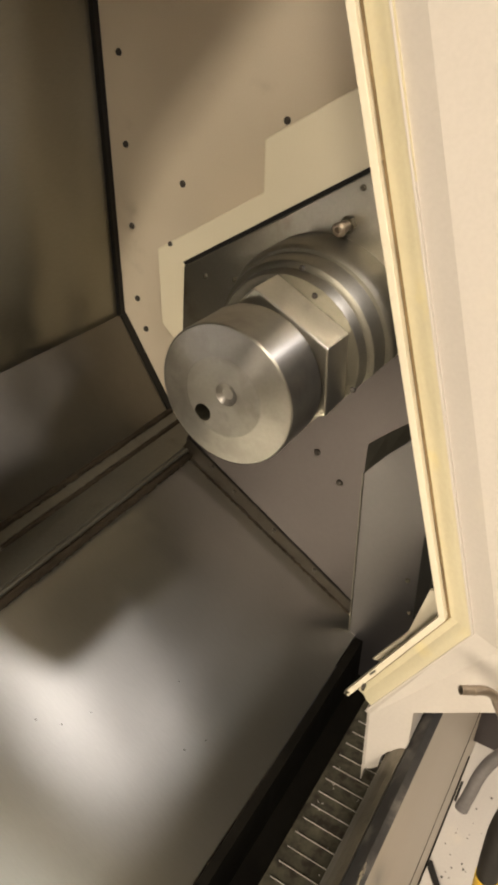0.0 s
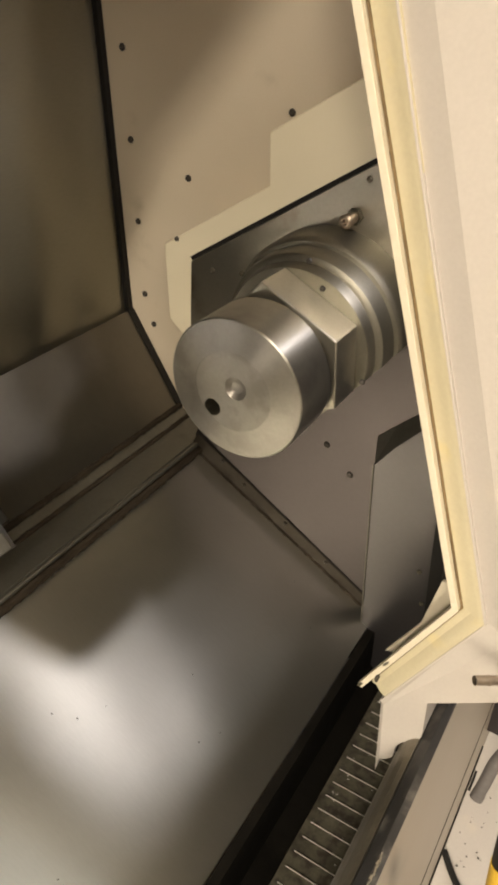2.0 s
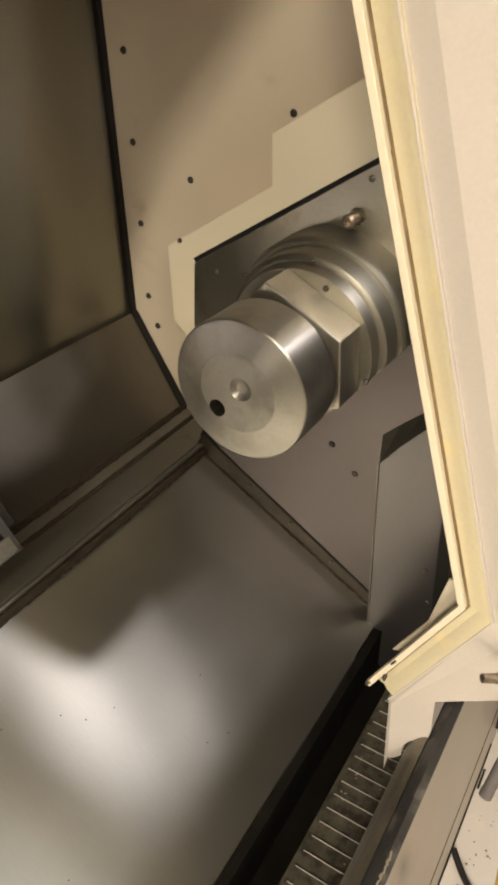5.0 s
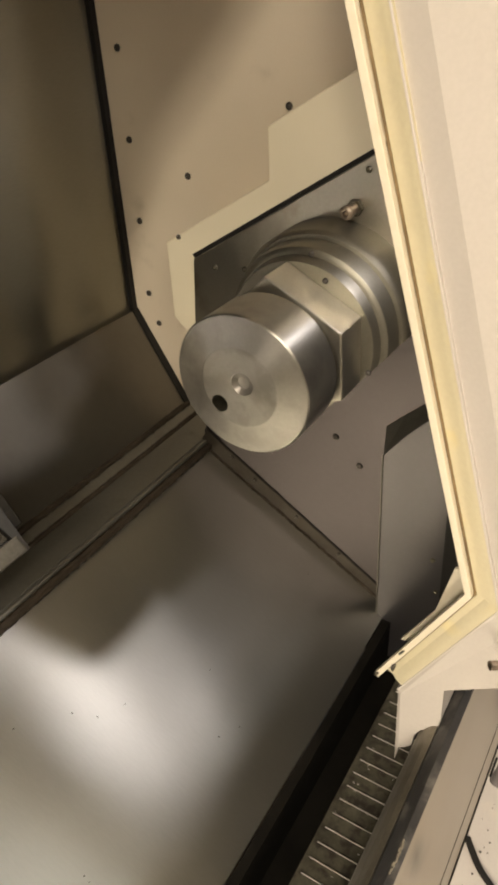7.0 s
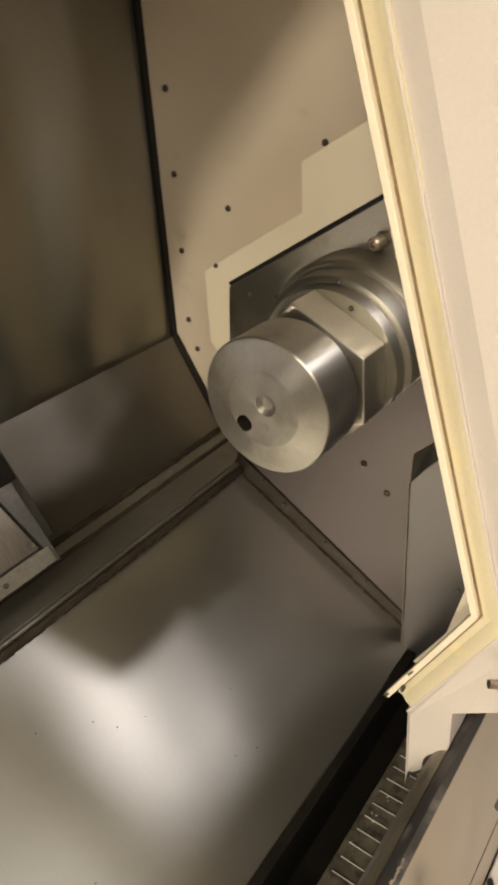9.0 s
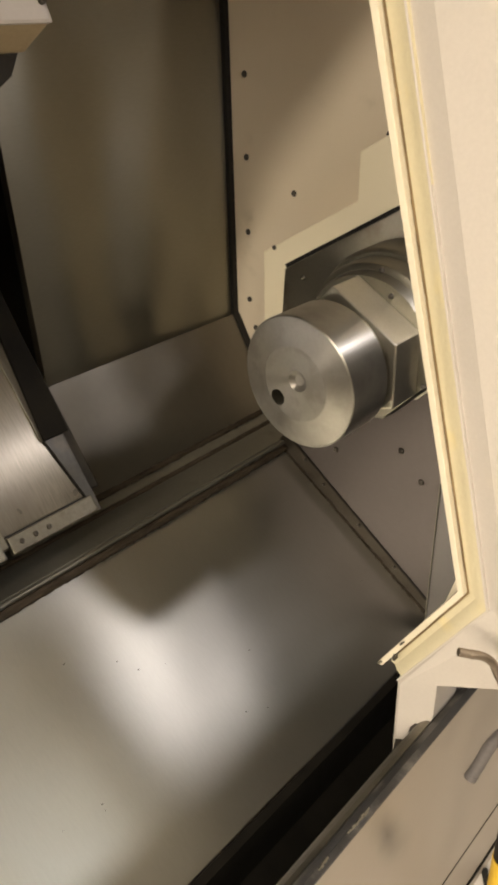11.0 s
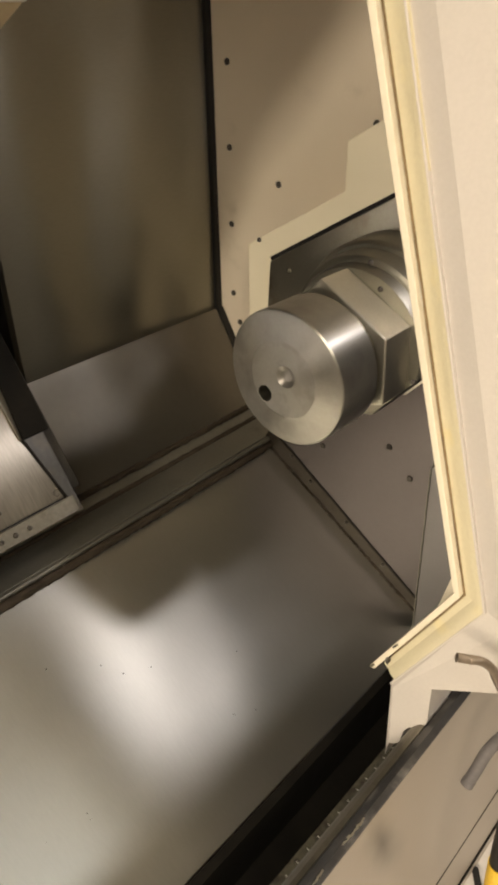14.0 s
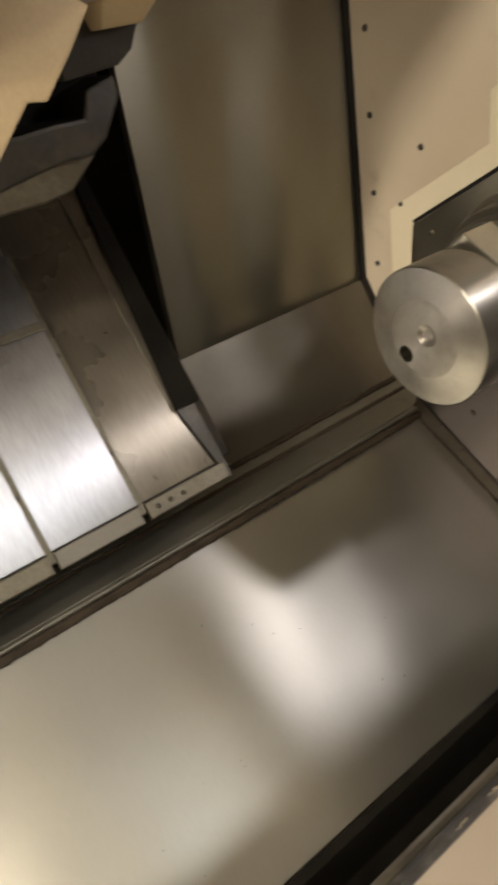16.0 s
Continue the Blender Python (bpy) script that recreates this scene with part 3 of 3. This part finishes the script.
# solid black strip: shade of the gap beside the panel
part("gap_strip", prism([(0.352, 1.20), (0.356, 0.98), (0.372, 0.55), (0.386, 0.55), (0.386, 1.20)], GY - 0.03, GY - 0.003, 0.002), BLACK, guard, "black strip standing for the dark gap")
for x, z in ((0.336, 0.889), (0.348, 0.822)):
    screw(panel, x, GY - 0.002, z, mesh=PALE_SCREW)

# ---- chip conveyor ----
conveyor = thing("chip_conveyor", "hinged steel belt chip conveyor in dark trough", "conveyor")
# trough side, floor and lip share one near-black colour
part("trough_side", box(0.2595, 0.275, -2.40, -0.09, 0.50, 0.709, 0.001), NEAR_BLACK, conveyor)
part("trough_floor", box(0.275, 0.50, -2.40, -0.09, 0.50, 0.51), NEAR_BLACK, conveyor)
part("trough_lip", prism([(0.275, 0.62), (0.275, 0.585), (0.304, 0.585), (0.304, 0.597)], -2.40, -0.09), NEAR_BLACK, conveyor)
part("belt", box(0.3045, 0.456, -2.40, -0.09, 0.585, 0.594), BELT, conveyor, "oily grey hinged belt")
rod_mesh = None
for k in range(56):
    y = -0.09 - 0.026 * k
    if rod_mesh is None:
        bm = tube([(0.3135, 0, 0), (0.435, 0, 0)], 0.0009, 8)
        rod = part("hinge_rod", bm, ROD, conveyor)
        rod_mesh = rod.data
    else:
        rod = new("hinge_rod", rod_mesh)
        rod.parent = conveyor
    rod.location = (0, y, 0.597)

# ---- sill, rail and door ----
sill = thing("door_sill", "worn beige sheet sill with rounded steel edge rail", "sill")
part("edge_rail", prism([(0.4465, 0.93), (0.4465, 1.000), (0.448, 1.014), (0.4515, 1.027), (0.457, 1.039), (0.463, 1.047), (0.469, 1.051), (0.4695, 0.93)], -2.42, -0.50, 0.001), PIPE, sill, "dull rounded steel rail")
part("black_strip", prism([(0.470, 1.0515), (0.470, 0.98), (0.4835, 0.98), (0.4835, 1.0655), (0.4892, 1.0655), (0.4892, 1.0690), (0.482, 1.0685)], -2.42, -0.40, 0.0008), RAILTOP, sill, "dark worn rail top")
part("apron", prism([(0.484, 1.0652), (0.4925, 0.662), (0.4965, 0.662), (0.488, 1.0652)], -2.42, 0.02, 0.001), APRON, sill, "glossy beige front apron")
rng = random.Random(3)
bm = bmesh.new()
for y, n in ((-0.672, 9), (-0.725, 4), (-0.86, 6), (-1.02, 8), (-1.2, 6)):
    for k in range(n):
        m = Matrix.Translation((0.4838 + rng.uniform(-0.0008, 0.0012), y + (k - n / 2) * 0.0035, 1.0693)) @ Euler((0, 0, rng.uniform(-0.2, 0.2))).to_matrix().to_4x4()
        bmesh.ops.create_cube(bm, size=1, matrix=m @ Matrix.Diagonal((rng.uniform(0.0006, 0.002), rng.uniform(0.002, 0.006), 0.0012, 1)))
part("bare_chips", bm, MILLED, sill, "bare metal where paint chipped off")
part("lower_apron", box(0.4925, 0.4975, -2.42, 0.02, 0.452, 0.6585, 0.0005), SILL, sill, "beige lower apron")
part("apron_seam", box(0.4922, 0.4972, -2.42, 0.02, 0.6588, 0.6617), BLACK, sill, "thin dark seam")
part("base_step", prism([(0.485, 0.4516), (0.90, 0.44), (0.90, 0.02), (0.485, 0.02)], -2.42, 0.6, 0.002), PALE, sill, "cream painted machine base step")
part("slot", box(0.4988, 0.5030, -0.150, -0.105, 0.4495, 0.4525), BLACK, sill, "short dark slot")
part("inner_sheet", box(0.458, 0.462, -2.42, 0.02, 0.52, 0.98), NEAR_BLACK, sill)

IN = [(0.193, 2.195), (0.339, 1.695), (0.472, 1.239), (0.395, 1.084)]
OUT = [(0.222, 2.195), (0.368, 1.695), (0.502, 1.235), (0.421, 1.076)]
DY = -0.52
door = thing("sliding_door", "open cream painted sliding machine door with folded edge", "door")
def shifted(line, ds):
    """The door's edge line moved outwards, by a distance for each of its points."""
    return [(x + d * 0.96, z + d * 0.28) if k < 2 else ((x + d * 1.02, z + d * -0.13) if k == 2 else (x + d * 0.85, z - d * 0.30)) for k, ((x, z), d) in enumerate(zip(line, ds))]




def edge_strip(line, profile, cut=0.0):
    """A solid drawn along the door's edge line; profile of (offset outwards, y); cut shortens the lower leg."""
    bm = bmesh.new()
    rows = []
    for d, y in profile:
        side = shifted(line, (d, d, d, d))
        p, q = Vector(side[2]), Vector(side[3])
        side[3] = tuple(q + (p - q).normalized() * cut)
        rows.append([bm.verts.new((x, y, z)) for x, z in side])
    for a, b in zip(rows, rows[1:] + rows[:1]):
        for k in range(3):
            bm.faces.new((a[k], a[k + 1], b[k + 1], b[k]))
    for k in (0, 3):
        bm.faces.new([row[k] for row in rows])
    bmesh.ops.recalc_face_normals(bm, faces=bm.faces[:])
    return bm


part("edge_lip", shaved(edge_strip(IN, ((0, DY), (0.0065, DY), (0.0065, DY + 0.007), (0, DY + 0.007))), 0.0008), LIP, door, "pale folded edge lip")
# the groove's brown colour stands for shade in the channel corner
part("lip_groove", edge_strip(IN, ((0.0066, DY + 0.007), (0.0090, DY + 0.007), (0.0090, DY + 0.012), (0.0066, DY + 0.012)), 0.02), GROOVE, door, "groove coloured brown for its shade")
part("channel", shaved(edge_strip(IN, ((0.0091, DY + 0.0065), (0.0160, DY + 0.0060), (0.0225, DY + 0.0020), (0.0301, DY + 0.0002), (0.0301, DY + 0.030), (0.0091, DY + 0.030)), 0.011), 0.0006), YELLOWED, door, "yellowed edge channel", smooth=True, sharp=60)
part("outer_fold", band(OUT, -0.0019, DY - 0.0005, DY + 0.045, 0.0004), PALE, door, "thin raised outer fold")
part("corner_gusset", prism([(0.4500, 1.2200), (0.4720, 1.2300), (0.4720, 1.2000), (0.4300, 1.1000), (0.4050, 1.0950), (0.4370, 1.1550)], -0.472, -0.469), LIP, door, "cream sheet corner gusset")
for name, pts in (("chip", ((0.4205, 1.129), (0.4250, 1.137), (0.4240, 1.139), (0.4190, 1.131))), ("chip", ((0.4125, 1.106), (0.4140, 1.112), (0.4165, 1.112), (0.4150, 1.106), (0.4160, 1.102), (0.4140, 1.101)))):
    part("paint_chip", prism(pts, DY - 0.0006, DY + 0.008), BOLT, door, "dark chip in the paint")
part("worn_tip", prism([(0.3948, 1.0835), (0.3985, 1.0905), (0.4015, 1.0895), (0.3975, 1.0825)], DY - 0.0005, DY + 0.004), BAR, door, "bare worn tip")
inner = [(0.2237, 2.195), (0.3697, 1.695), (0.5037, 1.2355), (0.4228, 1.076), (0.427, 0.956)]
outer = [(0.247, 2.195), (0.393, 1.695), (0.5275, 1.2325), (0.4262, 1.0745), (0.4305, 0.985)]
bm = bmesh.new()
rows = [[bm.verts.new((x, y + (0.0035 if line is inner and y < DY + 0.01 and k < 3 else 0.0), z)) for k, (x, z) in enumerate(line)] for line, y in ((inner, DY + 0.044), (inner, DY + 0.0005), (outer, DY - 0.0025), (outer, DY + 0.044))]
for a, b in zip(rows, rows[1:] + rows[:1]):
    for k in range(4):
        bm.faces.new((a[k], a[k + 1], b[k + 1], b[k]))
for k in (0, 4):
    bm.faces.new([row[k] for row in rows])
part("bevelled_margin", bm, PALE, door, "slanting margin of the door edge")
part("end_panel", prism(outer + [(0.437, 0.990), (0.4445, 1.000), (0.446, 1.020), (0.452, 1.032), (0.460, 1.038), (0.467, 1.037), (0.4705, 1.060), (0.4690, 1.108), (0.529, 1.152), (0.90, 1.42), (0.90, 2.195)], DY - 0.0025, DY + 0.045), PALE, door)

# ---- way covers, slide and turret ----
SL = Vector((-0.59, 0, 0.81))            # up the slant
NO = Vector((0.81, 0, 0.59))             # out of the slant
FOOT = Vector((-0.098, 0, 1.079))


def slant_box(u0, u1, y0, y1, h0, h1, bevel=0.0):
    """A box on the slanted slide: u up the slant from its foot, h out of it."""
    bm = box(u0, u1, y0, y1, h0, h1, bevel)
    for v in bm.verts:
        v.co = FOOT + SL * v.co.x + Vector((0, v.co.y, 0)) + NO * v.co.z
    return bm


def way_cover(y0, y1, lift, label, sheet=COVER, screws=3):
    top = thing("way_cover", label, "way cover", group="telescopic way covers")
    part("sheet", slant_box(0.0165, 0.53, y0, y1, lift - 0.004, lift, 0.001), sheet, top)
    edge = part("edge_strip", slant_box(0.0, 0.53, y0 - 0.006, y0 + 0.010, lift, lift + 0.005, 0.0015), BAR, top)
    bar = part("foot_bar", slant_box(-0.012, 0.014, y0 + 0.012, y1, lift - 0.012, lift + (0.004 if screws else -0.004), 0.002), BAR if screws else LEDGE, top)
    part("foot_gap", slant_box(0.0141, 0.0164, y0 + 0.012, y1, lift - 0.012, lift - 0.003), BLACK, top)
    turn = Matrix((SL, NO * -1, Vector((0, 1, 0)))).transposed().to_4x4()
    for k in range(screws):
        p = FOOT + SL * 0.001 + NO * (lift + 0.004) + Vector((0, y0 + 0.03 + 0.022 * k, 0))
        screw(bar, *p, turn=turn, mesh=SMALL_SCREW)
    if lift > 0:
        part("step_bar", slant_box(0.300, 0.314, y0 + 0.012, y1, lift, lift + 0.004, 0.001), BAR, top, "raised step bar")
    for u in (0.10, 0.26, 0.42):
        p = FOOT + SL * u + NO * (lift + 0.006) + Vector((0, y0 + 0.002, 0))
        screw(edge, *p, turn=turn, mesh=SMALL_SCREW)


way_cover(-0.707, -0.553, 0.0, "oil filmed dark way cover on the slanted slide", OILED)
way_cover(-0.853, -0.707, 0.012, "bright brushed stainless way cover with edge strip", COVER, 0)
way_cover(-1.05, -0.853, 0.024, "brushed stainless way cover with edge strip")
way_cover(-1.30, -1.05, 0.036, "brushed stainless way cover with edge strip")
way_cover(-2.35, -1.30, 0.048, "long brushed stainless way cover at the bed end")
slide = thing("bed_slide", "dark cast iron slanted machine slide", "slide")
part("casting", slant_box(0.02, 0.72, -2.39, -0.53, -0.10, -0.006, 0.003), DARK, slide)
bm = slant_box(0.115, 0.70, -0.583, -0.530, 0.004, 0.012, 0.0015)
for v in bm.verts:
    u = (v.co - FOOT).dot(SL)
    v.co.y += max(0.0, u - 0.30) * 0.11 if v.co.y < -0.555 else -0.012 * max(0.0, 1 - (u - 0.115) / 0.11)
part("side_bar", bm, NEAR_BLACK, slide, "dark oily side bar")
part("cover_edge", slant_box(0.118, 0.52, -0.5865, -0.5835, 0.0, 0.004, 0.0006), BAR, slide, "worn bright edge")
for name, mat, y0, y1, h in (("wiper_gap", NEAR_BLACK, -0.5600, -0.5565, 0.0015), ("wiper_lip", TURRET, -0.5564, -0.5480, 0.003)):
    bm = slant_box(-0.012, 0.116, y0, y1, -0.03, h, 0.0004)
    for v in bm.verts:
        if v.co.y < -0.552:
            v.co.y -= max(0.0, (v.co - FOOT).dot(SL)) * 0.20
    part(name, bm, mat, slide)

def prism_x(outline, x0, x1, bevel=0.0, lean=0.0, at=0.0):
    """A solid with an outline of (y, z), drawn out along x; lean draws back what lies lower than at."""
    bm = prism([(y, z) for y, z in outline], x0, x1, bevel)
    for v in bm.verts:
        y, x, z = v.co
        v.co = Vector((x - lean * max(0.0, at - z), y, z))
    return bm


turret = thing("tool_turret", "dark tool turret with cream painted guards", "turret")
disc = part("cover_disc", prism_x([(-0.60, 1.84), (-0.643, 1.785), (-0.675, 1.752), (-0.732, 1.717), (-0.80, 1.70), (-0.95, 1.70), (-0.95, 1.98), (-0.58, 1.98)], 0.0, 0.05, 0.003), PALE, turret, "pale cream round cover")
part("rim_band", prism_x([(-0.592, 1.84), (-0.635, 1.777), (-0.668, 1.743), (-0.728, 1.707), (-0.80, 1.69), (-0.95, 1.69), (-0.95, 1.97), (-0.575, 1.97)], -0.03, 0.002, 0.002), SILL, turret, "grey beige rim band")
block = part("tool_block", prism_x([(-0.565, 1.703), (-0.637, 1.703), (-0.652, 1.75), (-0.655, 1.85), (-0.618, 1.86), (-0.590, 1.79)], -0.10, 0.0, 0.004), PALE, turret, "cream painted tool block")
bm = bmesh.new()
for x, y, z in ((-0.003, -0.568, 1.704), (-0.003, -0.636, 1.704), (-0.10, -0.636, 1.704), (-0.10, -0.568, 1.704), (-0.036, -0.581, 1.679), (-0.036, -0.628, 1.679), (-0.10, -0.628, 1.679), (-0.10, -0.581, 1.679)):
    bm.verts.new((x, y, z))
bm.verts.ensure_lookup_table()
for quad in ((0, 1, 2, 3), (4, 5, 6, 7), (0, 1, 5, 4), (1, 2, 6, 5), (2, 3, 7, 6), (3, 0, 4, 7)):
    bm.faces.new([bm.verts[k] for k in quad])
bmesh.ops.recalc_face_normals(bm, faces=bm.faces[:])
shaved(bm, 0.003)
part("chamfered_underside", bm, TAN, turret, "chamfered underside in shade-toned cream")
part("neck", prism_x([(-0.572, 1.680), (-0.585, 1.657), (-0.604, 1.645), (-0.67, 1.64), (-0.67, 1.70), (-0.575, 1.70)], -0.13, -0.061, 0.003), DARK, turret, "dark rounded neck")
part("lower_block", prism_x([(-0.655, 1.700), (-0.685, 1.665), (-0.719, 1.630), (-0.738, 1.633), (-0.763, 1.608), (-0.779, 1.592), (-0.95, 1.48), (-0.95, 1.73), (-0.70, 1.725)], -0.08, 0.004, 0.003), TAN, turret, "slanted lower block in shade-toned cream")
part("ring", prism_x([(-0.593, 1.636), (-0.591, 1.613), (-0.618, 1.574), (-0.641, 1.559), (-0.673, 1.560), (-0.715, 1.554), (-0.757, 1.547), (-0.95, 1.535), (-0.95, 1.60), (-0.716, 1.598), (-0.677, 1.600), (-0.640, 1.599), (-0.631, 1.626)], -0.17, -0.10, 0.004), TURRET, turret, "worn steel turret ring")
part("rim", prism_x([(-0.629, 1.566), (-0.630, 1.556), (-0.668, 1.526), (-0.704, 1.521), (-0.755, 1.521), (-0.95, 1.512), (-0.95, 1.537), (-0.757, 1.549), (-0.715, 1.556), (-0.673, 1.562), (-0.641, 1.561)], -0.17, -0.118, 0.003), BAR, turret, "pale worn ring rim")
part("body", prism_x([(-0.575, 1.70), (-0.582, 1.62), (-0.645, 1.562), (-0.69, 1.538), (-0.95, 1.525), (-0.95, 1.95), (-0.575, 1.95)], -0.40, -0.165, 0.004), NEAR_BLACK, turret, "black cast turret body")
front = Matrix.Rotation(radians(90), 4, "Z")
for x, y, z in ((0.001, -0.576, 1.722), (0.001, -0.624, 1.722), (0.001, -0.602, 1.775), (0.051, -0.682, 1.772), (0.051, -0.74, 1.735)):
    screw(block if x < 0.02 else disc, x, y, z, turn=front, mesh=SMALL_SCREW)

# ---- hoses outside ----
pipe_end = thing("coolant_tube", "bent brownish steel coolant tube at the door", "tube")
pipe = part("pipe", tube(smooth_line([(0.514, -0.594, 1.250), (0.521, -0.588, 1.248), (0.530, -0.581, 1.246), (0.537, -0.574, 1.237), (0.541, -0.569, 1.223), (0.553, -0.557, 1.19), (0.585, -0.53, 1.12)]), 0.0038, 16, 0.0024), TUBE, pipe_end, smooth=True)
part("collar", tube([(0.5225, -0.587, 1.2478), (0.5237, -0.5861, 1.2475)], 0.0042, 16), TUBE, pipe, "small clamped collar", smooth=True)
hose = thing("rubber_hose", "short grey rubber hose hanging outside the sill", "hose")
rubber = part("tube", tube(smooth_line([(0.538, -0.567, 1.075), (0.5405, -0.560, 1.090), (0.544, -0.552, 1.112), (0.553, -0.545, 1.135), (0.575, -0.535, 1.17)]), 0.0058, 18, 0.0036), HOSE, hose, smooth=True)
part("end_ring", tube([(0.5375, -0.5683, 1.0722), (0.5385, -0.5655, 1.078)], 0.0062, 18, 0.0037), HOSE, rubber, "worn hose end ring", smooth=True)
drain = thing("drain_hose", "dark rubber drain hose beside the machine base", "hose")
part("tube", tube(smooth_line([(0.499, -0.281, 0.4568), (0.505, -0.289, 0.4567), (0.530, -0.318, 0.456), (0.557, -0.337, 0.4552), (0.62, -0.375, 0.4535), (0.70, -0.39, 0.451)]), 0.0055, 16, 0.004), BLACK, drain, smooth=True)
gun = thing("air_gun", "yellow and black air gun hanging at the sill", "air gun")
part("handle", tube(smooth_line([(0.584, -0.532, 0.84), (0.581, -0.530, 0.885), (0.578, -0.528, 0.928)]), 0.0125, 18), YELLOW, gun, "yellow plastic handle", smooth=True)
part("sleeve", tube(smooth_line([(0.578, -0.528, 0.928), (0.576, -0.527, 0.97), (0.576, -0.526, 1.02), (0.586, -0.525, 1.10)]), 0.0115, 18), BLACK, gun, "black rubber sleeve", smooth=True)

# ---- swarf ----
rng = random.Random(7)
bm = bmesh.new()
for k in range(14):
    x, y = rng.uniform(-0.08, 0.24), rng.uniform(-1.2, -0.15)
    if k < 6:
        x, y = ((0.03, -0.60), (0.005, -0.62), (0.10, -0.43), (0.13, -0.75), (0.045, -0.56), (0.16, -0.50))[k]
    z = 0.712 + (0.259 - x) * 0.607 + 0.0012
    m = Matrix.Translation((x, y, z)) @ Euler((rng.uniform(-0.4, 0.4), 0.545, rng.uniform(0, 6.28))).to_matrix().to_4x4()
    size = rng.uniform(0.0006, 0.0014) if k >= 6 else 0.0014
    res = bmesh.ops.create_cube(bm, size=1, matrix=m @ Matrix.Diagonal((size * rng.uniform(1, 2.6), size, size * 0.5, 1)))
tagged(part("metal_chips", bm, BOLT), "few tiny dark metal chips on the tray", "chips", kind="stuff")
bm = bmesh.new()
for k in range(60):
    x, y = rng.uniform(0.508, 0.64), rng.uniform(-0.36, 0.08)
    size = rng.uniform(0.0008, 0.0026)
    bmesh.ops.create_icosphere(bm, subdivisions=1, radius=size, matrix=Matrix.Translation((x, y, 0.4585 - (x - 0.497) * 0.0496)) @ Matrix.Diagonal((1, 1, 0.4, 1)))
tagged(part("dirt_specks", bm, BOLT), "small dark dirt specks on the base step", "dirt", kind="stuff")
bm = bmesh.new()
for k in range(70):
    x, y = rng.uniform(0.316, 0.43), rng.uniform(-0.95, -0.25)
    m = Matrix.Translation((x, y, 0.5950)) @ Euler((0, 0, rng.uniform(0, 6.28))).to_matrix().to_4x4()
    size = rng.uniform(0.0006, 0.0016)
    bmesh.ops.create_cube(bm, size=1, matrix=m @ Matrix.Diagonal((size * rng.uniform(1, 4), size, size * 0.5, 1)))
tagged(part("belt_chips", bm, ROD), "bright metal chips lying on the conveyor belt", "chips", kind="stuff")
